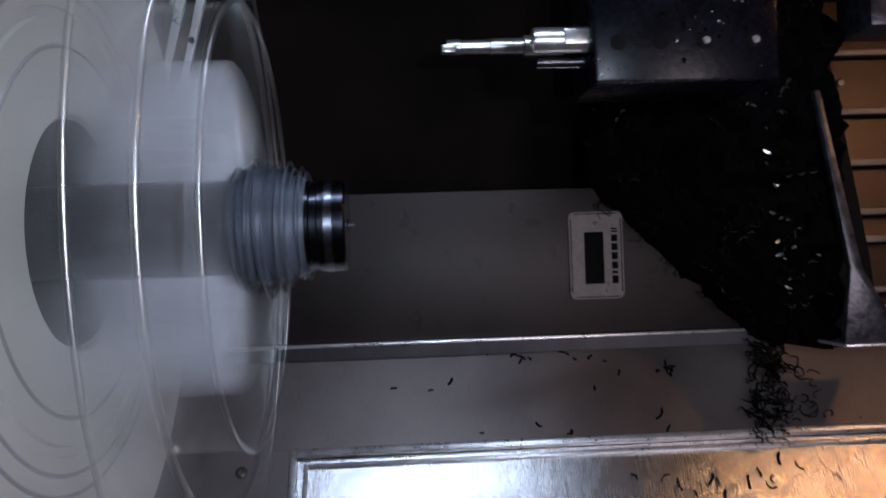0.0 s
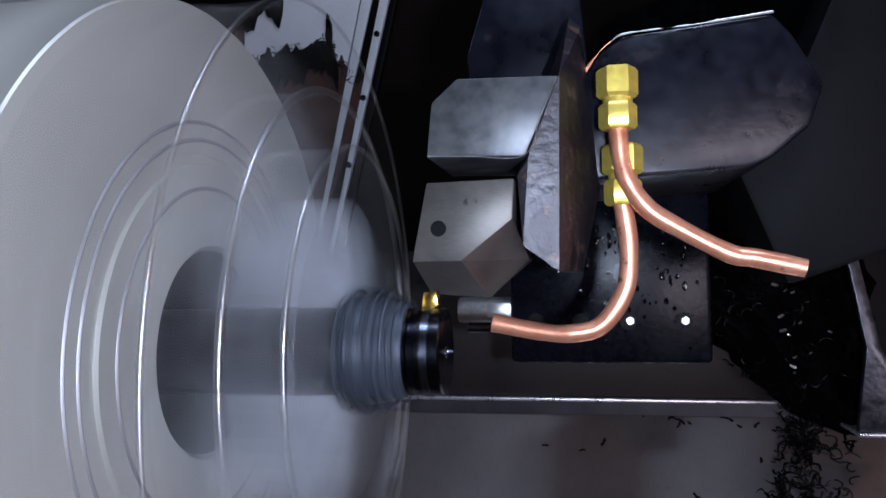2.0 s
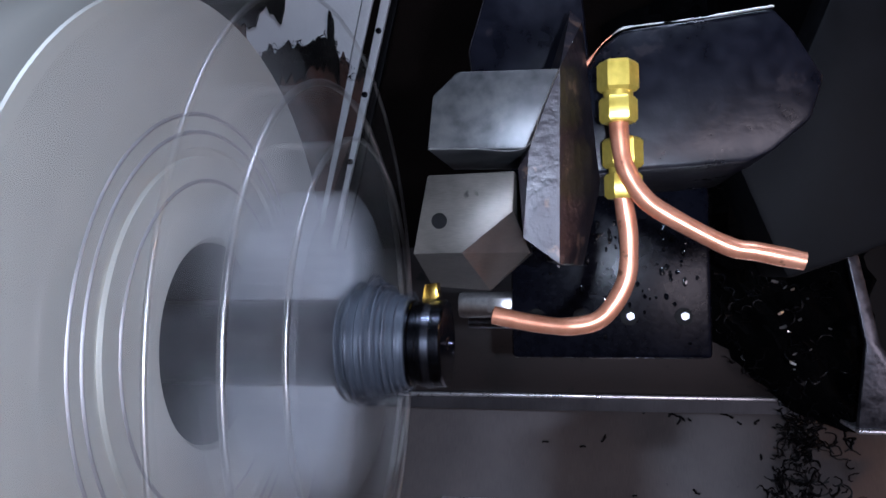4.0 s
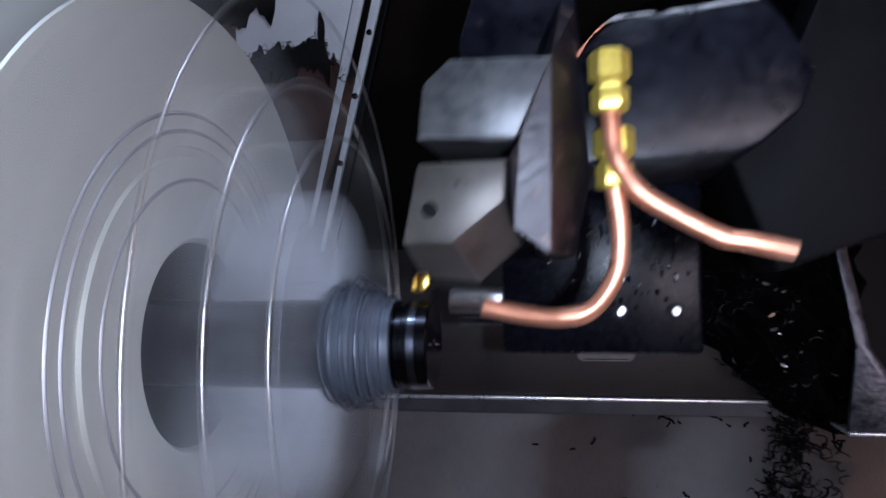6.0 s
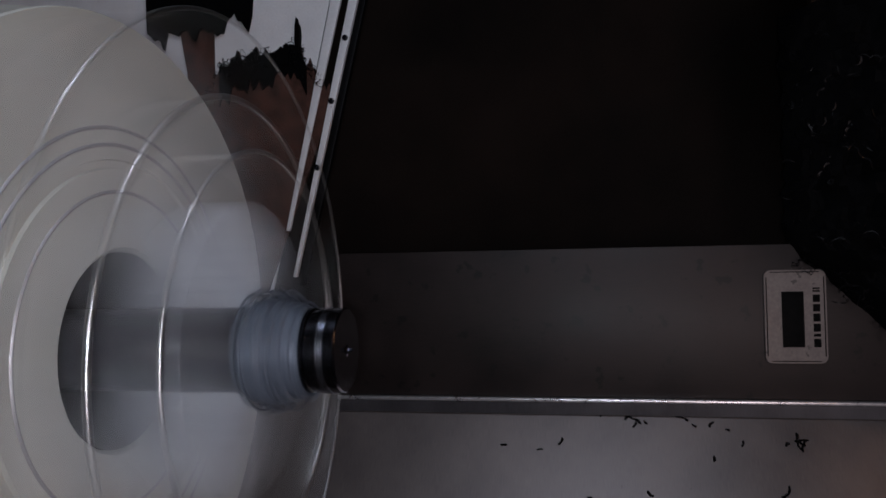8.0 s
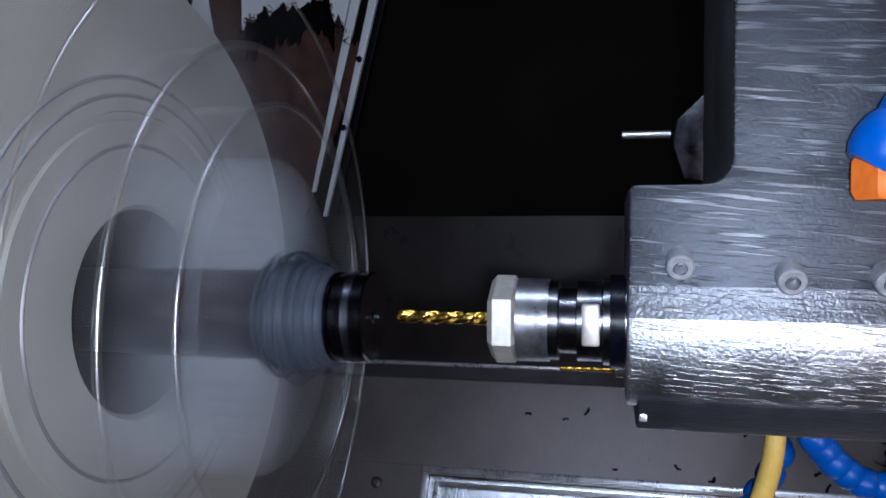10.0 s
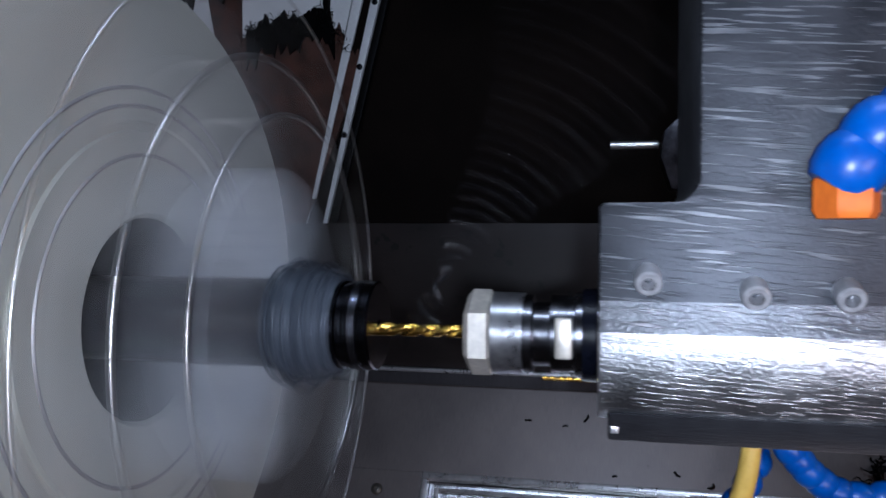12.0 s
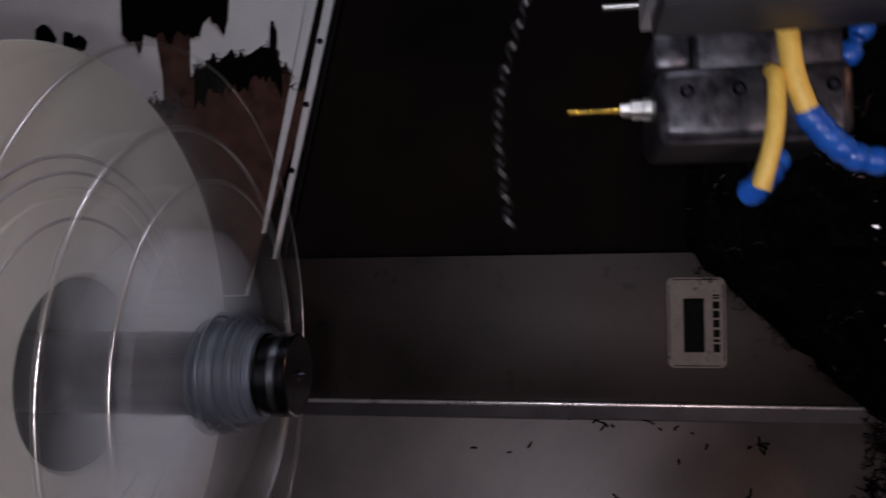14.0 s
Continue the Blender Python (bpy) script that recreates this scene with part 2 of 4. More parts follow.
WALL = surface("machine_inner_paint", (0.06, 0.045, 0.038), (0.03, 0.022, 0.019), 0.7, 0.0, 8, spec=0.2)


# ---- mesh helpers ----
def finish(bm, name, material, smooth=35):
    bmesh.ops.recalc_face_normals(bm, faces=bm.faces)
    me = bpy.data.meshes.new(name)
    bm.to_mesh(me)
    bm.free()
    me.materials.append(material)
    if smooth:
        me.shade_smooth()
        me.set_sharp_from_angle(angle=radians(smooth))
    return me


def part(name, bm, material, parent, label="", m=None, kind="", smooth=35):
    ob = new(name, finish(bm, name, material, smooth))
    ob.parent = parent
    if m is not None:
        ob.matrix_basis = m
    return tagged(ob, label=label, kind=kind)


def thing(name, label, category, m=None, group="", kind=""):
    ob = new(name)
    ob.empty_display_size = 0.02
    ob.matrix_basis = SLANT @ (m if m is not None else Matrix())
    return tagged(ob, label, category, group, kind)


def setting(name, bm, material, label, category="", m=None, smooth=35):
    ob = new(name, finish(bm, name, material, smooth))
    ob.matrix_basis = SLANT @ (m if m is not None else Matrix())
    return tagged(ob, label, category, kind="structure")


def box(x0, x1, y0, y1, z0, z1, bevel=0.0, bm=None, seg=2):
    own = bmesh.new()
    bmesh.ops.create_cube(own, size=1, matrix=Matrix.LocRotScale(((x0 + x1) / 2, (y0 + y1) / 2, (z0 + z1) / 2), None, (x1 - x0, y1 - y0, z1 - z0)))
    if bevel:
        bmesh.ops.bevel(own, geom=own.edges[:], offset=bevel, segments=seg, affect="EDGES", profile=0.5)
    return join(own, bm)


def join(own, bm):
    if bm is None:
        return own
    me = bpy.data.meshes.new("tmp")
    own.to_mesh(me)
    own.free()
    bm.from_mesh(me)
    bpy.data.meshes.remove(me)
    return bm


def prism(points, a, b, axis="y", bevel=0.0, bm=None, seg=2):
    """An outline in the plane across axis, drawn out from a to b. axis y: points (x, z); axis x: (y, z); axis z: (x, y)."""
    own = bmesh.new()
    put = {"y": lambda p, d: (p[0], d, p[1]), "x": lambda p, d: (d, p[0], p[1]), "z": lambda p, d: (p[0], p[1], d)}[axis]
    lo = [own.verts.new(put(p, a)) for p in points]
    hi = [own.verts.new(put(p, b)) for p in points]
    own.faces.new(lo)
    own.faces.new(hi[::-1])
    for i in range(len(points)):
        j = (i + 1) % len(points)
        own.faces.new((lo[i], hi[i], hi[j], lo[j]))
    bmesh.ops.recalc_face_normals(own, faces=own.faces)
    if bevel:
        bmesh.ops.bevel(own, geom=own.edges[:], offset=bevel, segments=seg, affect="EDGES", profile=0.5)
    return join(own, bm)


def lathe(profile, seg=64, y=0.0, z=0.0, closed=False, bm=None):
    """A profile of (x, radius) turned round an axis along x through (y, z)."""
    own = bmesh.new()
    rings = []
    for x, r in profile:
        if r < 1e-6:
            rings.append([own.verts.new((x, y, z))])
        else:
            rings.append([own.verts.new((x, y + r * math.sin(2 * math.pi * k / seg), z + r * math.cos(2 * math.pi * k / seg))) for k in range(seg)])
    pairs = list(zip(rings, rings[1:])) + ([(rings[-1], rings[0])] if closed else [])
    for a, b in pairs:
        for k in range(seg):
            j = (k + 1) % seg
            if len(a) == 1 and len(b) == 1:
                continue
            if len(a) == 1:
                own.faces.new((a[0], b[k], b[j]))
            elif len(b) == 1:
                own.faces.new((a[k], b[0], a[j]))
            else:
                own.faces.new((a[k], b[k], b[j], a[j]))
    return join(own, bm)


def turn_to(direction):
    """A turn that lays the x axis along direction."""
    return Vector(direction).to_track_quat("X", "Z").to_matrix().to_4x4()


def hose(points, r, seg=14, steps=8, bm=None, wobble=0.0, radii=None):
    """A round tube along a smooth line through points."""
    own = bmesh.new()
    pts = [Vector(p) for p in points]
    line = []
    for i in range(len(pts) - 1):
        p0, p1, p2, p3 = pts[max(0, i - 1)], pts[i], pts[i + 1], pts[min(len(pts) - 1, i + 2)]
        for s in range(steps):
            u = s / steps
            line.append(0.5 * (2 * p1 + (p2 - p0) * u + (2 * p0 - 5 * p1 + 4 * p2 - p3) * u * u + (3 * p1 - p0 - 3 * p2 + p3) * u ** 3))
    line.append(pts[-1])
    rings = []
    side = Vector((0.31, 0.9, 0.2))
    for i, p in enumerate(line):
        d = (line[min(i + 1, len(line) - 1)] - line[max(i - 1, 0)]).normalized()
        side = (side - d * side.dot(d)).normalized()
        up = d.cross(side)
        rr = (radii(i / (len(line) - 1)) if radii else r) * (1 + wobble * noise.noise(p * 120))
        rings.append([own.verts.new(p + rr * (side * math.cos(2 * math.pi * k / seg) + up * math.sin(2 * math.pi * k / seg))) for k in range(seg)])
    for a, b in zip(rings, rings[1:]):
        for k in range(seg):
            own.faces.new((a[k], a[(k + 1) % seg], b[(k + 1) % seg], b[k]))
    own.faces.new(rings[0][::-1])
    own.faces.new(rings[-1])
    return join(own, bm)


def hex_nut(x0, x1, across, y=0.0, z=0.0, chamfer=0.0012, bm=None, hole=0.0):
    """A hexagonal nut along x with turned corners."""
    r = across / math.sqrt(3)
    own = bmesh.new()
    rings = []
    for x, f in ((x0, 0.86), (x0 + chamfer, 1.0), (x1 - chamfer, 1.0), (x1, 0.86)):
        rings.append([own.verts.new((x, y + r * f * math.sin(math.pi / 3 * k), z + r * f * math.cos(math.pi / 3 * k))) for k in range(6)])
    for a, b in zip(rings, rings[1:]):
        for k in range(6):
            own.faces.new((a[k], a[(k + 1) % 6], b[(k + 1) % 6], b[k]))
    own.faces.new(rings[0])
    own.faces.new(rings[-1])
    return join(own, bm)


def socket_screw(r=0.0045, h=0.004):
    """A set screw head with a hex socket, along x, its head at x = 0 facing -x."""
    s = r * 0.5
    bm = lathe([(h, r), (0.0006, r), (0, r * 0.86), (0, s * 1.05)], 24)
    inner = [(0, s), (h * 0.7, s), (h * 0.7, 0)]
    return lathe(inner, 6, bm=bm)


# ---- chuck and workpiece ----
def spinning_chuck():
    chuck = thing("lathe_chuck", "large grey steel three-jaw lathe chuck spinning on the spindle", "chuck")
    part("chuck_body", lathe([(-0.21, 0.10), (-0.20, 0.127), (-0.105, 0.127), (-0.102, 0.1255), (-0.0882, 0.1255), (-0.0875, 0.1249),
                              (-0.0875, 0.0722), (-0.089, 0.0717),
                              (-0.089, 0.0690), (-0.0875, 0.0685), (-0.0875, 0.0390), (-0.089, 0.0375), (-0.16, 0.0375), (-0.16, 0.0)], 128), CHUCK, chuck)
    part("bore_liner", lathe([(-0.0892, 0.0372), (-0.15, 0.0372), (-0.15, 0.0)], 96), BORE, chuck, "near-black bore liner behind the jaws")
    for r in (0.0600, 0.0775, 0.0838):
        part("face_ring", lathe([(-0.0876, r - 0.0008), (-0.0870, r - 0.0004), (-0.0868, r), (-0.0870, r + 0.0004), (-0.0876, r + 0.0008)], 128), JAW, chuck, "bright turned ring on the chuck face")
    # jaws reach from the bar out to the rim, stepped on the front
    for k in range(3):
        turn = pose(0, 0, 0, 120 * k)
        side = [(-0.0865, 0.1215), (-0.0865, 0.0480), (-0.0560, 0.0480), (-0.0560, 0.0590), (-0.0575, 0.0930), (-0.0660, 0.0935),
                (-0.0660, 0.1200), (-0.0675, 0.1215)]
        jaw = part("jaw", prism(side, -0.0068, 0.0068, "y", 0.0008), JAW, chuck, m=turn)
        front = prism([(-0.0078, 0.0545), (-0.0066, 0.044), (-0.0042, 0.030), (-0.0026, 0.0158), (0.0026, 0.0158), (0.0042, 0.030), (0.0066, 0.044), (0.0078, 0.0545)], -0.086, -0.0345, "x", 0.0008)
        nose = part("jaw_nose", front, NOSE, jaw, "bright steel jaw nose with ground serrations")
        # serrations along the flanks of the nose, at even steps outwards
        for i in range(7):
            z = 0.0205 + 0.0050 * i
            w = 0.0040 + 0.00078 * i
            part("serration", box(-0.084, -0.0350, -w, w, z, z + 0.0016, 0.0004), NOSE, nose)
        # bright strand in place of the highlight along the nose's front
        part("front_highlight", hose([(-0.0344, 0, 0.0165), (-0.0342, 0, 0.030), (-0.0342, 0, 0.044), (-0.0350, 0, 0.0535)], 0.0011, 8, 3, wobble=0.4), RING, nose, "bright strand added for the front edge's highlight")
        # strips wider than the jaw, added so the spinning steps draw highlight lines
        for x, r, thick, back in ((-0.0305, 0.0725, 0.0009, -0.0565), (-0.0390, 0.0920, 0.0012, -0.0580), (-0.0415, 0.1212, 0.0008, -0.0670)):
            arc = [(x, r * math.sin(radians(5 * k)), r * math.cos(radians(5 * k))) for k in range(-4, 5)]
            lip = hose(arc, thick, 16, 3)
            box(back, x, -0.0045, 0.0045, r - 0.0022, r - 0.0004, 0.0004, lip)
            part("highlight_lip", lip, RING, jaw, "bright strip added along the step for its highlight")
        r, x = 0.082, -0.0570
        screw = lathe([(x, 0.0070), (x, 0.0065), (x + 0.0008, 0.0062), (x + 0.0008, 0.0045)], 24)
        lathe([(x + 0.0008, 0.004), (x - 0.002, 0.004), (x - 0.002, 0)], 6, bm=screw)
        for v in screw.verts:
            v.co.z += r
        part("jaw_screw", screw, BLACKBOX, jaw, "black socket head jaw screw")
    return chuck


def spinning_workpiece():
    work = thing("workpiece", "dark round steel bar wound with blue-grey swarf, clamped in the chuck", "workpiece")
    part("bar", lathe([(-0.158, 0), (-0.158, 0.0155), (-0.0132, 0.0155), (-0.0132, 0)], 64), BAR, work, "dull black bar stock")
    # swarf wound round the bar: many thin loops, each a little off centre and askew
    rng = random.Random(8)
    part("chip_coil", lathe([(-0.0370, 0.0150), (-0.0350, 0.0172), (-0.0320, 0.0188), (-0.0290, 0.0186), (-0.0284, 0.0194), (-0.0255, 0.0192), (-0.0250, 0.0184), (-0.0222, 0.0188), (-0.0216, 0.0178),
                                (-0.0190, 0.0180), (-0.0184, 0.0170), (-0.0160, 0.0171), (-0.0155, 0.0163), (-0.0132, 0.0160), (-0.0132, 0.0150)], 72, 0.0006, 0.0003), TURNED, work, "packed blue-grey coil of swarf")
    loops = 18
    for i in range(loops):
        u = i / (loops - 1)
        x = -0.0365 + 0.0235 * u
        r = 0.0168 + 0.0044 * math.sin(math.pi * min(1.0, u * 1.15 + 0.04)) ** 0.7
        dy, dz, lean, start = rng.gauss(0, 0.0009), rng.gauss(0, 0.0009), rng.uniform(-0.12, 0.12), rng.uniform(0, 6.28)
        oval, lobes = rng.uniform(0.03, 0.09), rng.choice((2, 3))
        line = []
        for k in range(26):
            a = start + 2 * math.pi * k / 28
            q = r * (1 + oval * math.cos(lobes * (a - start)))
            line.append((x + lean * q * math.cos(a - start), dy + q * math.cos(a), dz + q * math.sin(a)))
        part("chip_loop", hose(line, 0.0004, 6, 2, wobble=0.5), TURNED, work, "blue-grey strand of swarf wound round the bar")
    part("turned_end", lathe([(-0.0132, 0), (-0.0132, 0.0153), (-0.0118, 0.0153), (-0.0114, 0.0146), (-0.0092, 0.0146), (-0.0088, 0.0153),
                              (-0.0006, 0.0153), (0, 0.0147), (0, 0.0022), (0.0003, 0.0018), (0.0004, 0.0009), (0.0022, 0.0006), (0.0024, 0)], 96),
         POLISHED, work, "wet dark polished end with a bright centre pip")
    # lighter ring that stands in for the highlight on the turned end
    part("highlight_band", lathe([(-0.0070, 0.0150), (-0.0068, 0.0156), (-0.0042, 0.0156), (-0.0040, 0.0150)], 96), BAND, work, "bright ring added for the highlight on the end")
    return work


# ---- housing ----
def housing():
    # lower sloping sheet under the way covers
    slope = Matrix.Translation((0, 0.4765, -0.0985)) @ pose(0, 0, 0, 56)
    ledge = setting("ledge_sheet", box(-0.8, 1.0, -0.0935, 0.012, -0.004, 0.0, 0.0), LEDGE, "brown-grey oily stainless sloping sheet below the way cover", "sheet", slope)
    front = box(-0.8, -0.0860, -0.5, -0.0937, -0.004, 0.0)
    setting("front_sheet", front, LEDGE, "brown-grey stainless sheet beside the sunk tray", "sheet", slope)
    # sunk tray with a folded rim
    bm = bmesh.new()
    box(-0.0855, 1.0, -0.1000, -0.0940, -0.006, 0.0035, 0.001, bm)
    box(-0.0855, -0.0800, -0.5, -0.1002, -0.006, 0.0035, 0.001, bm)
    setting("tray_rim", bm, EDGE, "bright folded steel rim round the tray", "rim", slope)
    setting("tray_floor", box(-0.0795, 1.0, -0.5, -0.1005, -0.010, -0.006), TRAY, "shiny bare sheet-metal tray scattered with black chips", "tray", slope)
    bm = bmesh.new()
    box(-0.0740, -0.0700, -0.5, -0.1060, -0.0058, -0.001, 0.0008, bm)
    box(-0.0700, 1.0, -0.1090, -0.1060, -0.0058, -0.001, 0.0008, bm)
    setting("tray_lip", bm, EDGE, "inner lip of the tray", "rim", slope)
    bolt = thing("sheet_bolt", "dark dome-headed bolt in the stainless sheet", "bolt", slope @ Matrix.Translation((-0.1266, -0.1118, 0.0)) @ pose(0, 0, 0, 0, 90, 0))
    part("bolt_head", lathe([(0, 0), (0, 0.0052), (-0.0012, 0.0052), (-0.0022, 0.0042), (-0.0030, 0.0022), (-0.0024, 0.0018), (-0.0024, 0)], 20), TOOLSTEEL, bolt)
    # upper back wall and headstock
    setting("wall_back", box(-0.9, 1.1, 0.62, 0.64, -0.3, 0.9), UPPER, "brown oily sheet wall behind the way covers, its shadow in the colour", "wall")
    setting("wall_headstock", box(-0.36, -0.215, -0.20, 0.25, -0.9, 0.15), WALL, "dark brown painted headstock housing behind the chuck", "wall")
    setting("wall_tail", box(1.08, 1.1, -0.9, 0.62, -0.9, 0.9), WALL, "dark painted end wall of the machine", "wall")
    setting("wall_left", box(-0.92, -0.9, -0.9, 0.62, -0.9, 0.9), WALL, "dark painted end wall of the machine", "wall")
    setting("floor", box(-0.9, 1.1, -0.9, 0.62, -0.92, -0.9), WALL, "dark chip pan under the bed", "floor")
    setting("ceiling", box(-0.9, 1.1, -0.9, 0.62, 0.9, 0.92), WALL, "dark painted machine roof", "ceiling")
    # unseen front wall; its opening only goes with the added fill lamp
    bm = bmesh.new()
    for x0, x1, z0, z1 in ((-0.9, 0.40, -0.9, 0.9), (0.70, 1.1, -0.9, 0.9), (0.40, 0.70, -0.9, -0.24), (0.40, 0.70, 0.0, 0.9)):
        box(x0, x1, -0.92, -0.9, z0, z1, 0, bm)
    setting("wall_front", bm, WALL, "dark painted sliding door of the machine", "wall")


def white_panel():
    panel = thing("headstock_panel", "white painted sheet panel with a bolted edge strip, spattered with chips", "panel")
    y = 0.60
    part("sheet", prism([(-0.80, 0.01), (-0.285, 0.01), (-0.196, 0.42), (-0.80, 0.42)], y, y + 0.006), WHITE, panel)
    part("edge_strip", prism([(-0.2550, 0.03), (-0.2505, 0.03), (-0.1565, 0.42), (-0.1690, 0.42)], y - 0.008, y - 0.001, "y", 0.001), WHITE, panel)
    part("back_strip", prism([(-0.2640, 0.085), (-0.2590, 0.085), (-0.178, 0.42), (-0.193, 0.42)], y - 0.006, y - 0.001, "y", 0.001), WHITE, panel)
    # black strip in place of the shaded gap beside the edge strip
    part("gap_strip", prism([(-0.2500, 0.02), (-0.2420, 0.02), (-0.1480, 0.42), (-0.1560, 0.42)], y - 0.004, y + 0.004, "y", 0.001), BLACK, panel, "black strip drawn as the dark gap beside the panel")
    for u in (0.33, 0.53, 0.72, 0.9):
        bm = lathe([(0, 0), (0, 0.0035), (-0.002, 0.0035), (-0.0026, 0.0025), (-0.0026, 0)], 12)
        part("bolt", bm, BLACKBOX, panel, m=Matrix.Translation((-0.2538 + 0.092 * u, y - 0.008, 0.03 + 0.39 * u)) @ pose(0, 0, 0, 0, 0, 90))
    rng = random.Random(11)
    top = []
    n = 150
    for k in range(n + 1):
        x = -0.80 + (0.80 - 0.205) * k / n
        base = 0.245 if x < -0.357 else 0.272 + (x + 0.357) * 0.55 if x < -0.31 else 0.298
        if x > -0.245:
            base = 0.298 - (x + 0.245) * 1.4
        top.append((x, base + rng.uniform(-0.006, 0.012) + (rng.random() < 0.12) * rng.uniform(0, 0.016)))
    mat = prism([(-0.80, 0.012), (-0.288, 0.012)] + top[::-1], y - 0.004, y - 0.0006, "y")
    part("chip_crust", mat, RUST, panel, "brown crust of stuck chips with a ragged edge", smooth=0)
    part("chip_funnel", prism([(-0.403, 0.350), (-0.357, 0.350), (-0.3555, 0.24), (-0.388, 0.24), (-0.391, 0.285), (-0.398, 0.32)], y - 0.0048, y - 0.0005, "y"), RUST, panel, "brown streak of stuck chips", smooth=0)
    # black wet swarf hanging on the paint and along the top of the crust
    wet = bmesh.new()
    hem = [(-0.443 + 0.138 * k / 30, 0.331 + rng.uniform(-0.006, 0.006) - (rng.random() < 0.25) * rng.uniform(0.004, 0.022) + (0.016 if k > 22 else 0)) for k in range(31)]
    prism([(-0.300, 0.42), (-0.446, 0.42)] + hem, y - 0.009, y - 0.0052, "y", bm=wet)
    band = [p for p in top if -0.350 < p[0] < -0.235]
    prism(band + [(x, z - 0.026 - rng.uniform(0, 0.022)) for x, z in band[::-1]], y - 0.0070, y - 0.0042, "y", bm=wet)
    for x, z, w, h in ((-0.552, 0.338, 0.013, 0.018), (-0.519, 0.332, 0.006, 0.012), (-0.503, 0.328, 0.008, 0.010), (-0.2475, 0.318, 0.0035, 0.022), (-0.262, 0.296, 0.004, 0.016)):
        prism([(x + w * rng.uniform(0.7, 1.2) * math.cos(a), z + h * rng.uniform(0.7, 1.25) * math.sin(a)) for a in (2 * math.pi * k / 13 for k in range(13))], y - 0.0085, y - 0.0002, "y", bm=wet)
    part("wet_swarf", wet, HEAP, panel, "black clumps of wet swarf", kind="stuff", smooth=0)
    bm = bmesh.new()
    for k in range(260):
        x = rng.uniform(-0.62, -0.22)
        i = min(n, int((x + 0.80) / 0.595 * n))
        curl(bm, Vector((x, y - 0.006, top[i][1] + rng.uniform(-0.02, 0.004))), rng, rng.uniform(0.006, 0.016))
    part("stuck_swarf", bm, SWARF, panel, "black swarf stuck to the paint", kind="stuff")
    return panel


def end_cover():
    slats = thing("end_cover", "orange-lit folded sheet-metal cover with stepped joints beyond the turret", "way cover")
    zs = (0.36, 0.30, 0.240, 0.180, 0.120, 0.068, 0.018, -0.010, -0.061, -0.080, -0.115)
    for k, (a, b) in enumerate(zip(zs, zs[1:])):
        part("slat", prism([(0.50 - 0.004, b), (0.515, b), (0.515, a - 0.002), (0.50 + 0.003, a - 0.002), (0.50 - 0.004, b + 0.004)], 0.30, 1.05, "x"), SLAT, slats, smooth=0)
        part("slat_edge", box(0.30, 1.05, 0.4915, 0.4955, b + 0.0004, b + 0.0070, 0.0012), SLATLIP, slats, "worn folded lip")
        for x in (0.345, 0.405, 0.47, 0.54):
            if a - b > 0.03:
                part("bolt", lathe([(0, 0), (0, 0.0045), (-0.0015, 0.0045), (-0.0026, 0.0032), (-0.0026, 0)], 14), BLOCKDARK, slats, "small round bolt head", m=Matrix.Translation((x, 0.4995, (a + b) / 2 + 0.004)) @ pose(0, 0, 0, 0, 0, 90))
    return slats


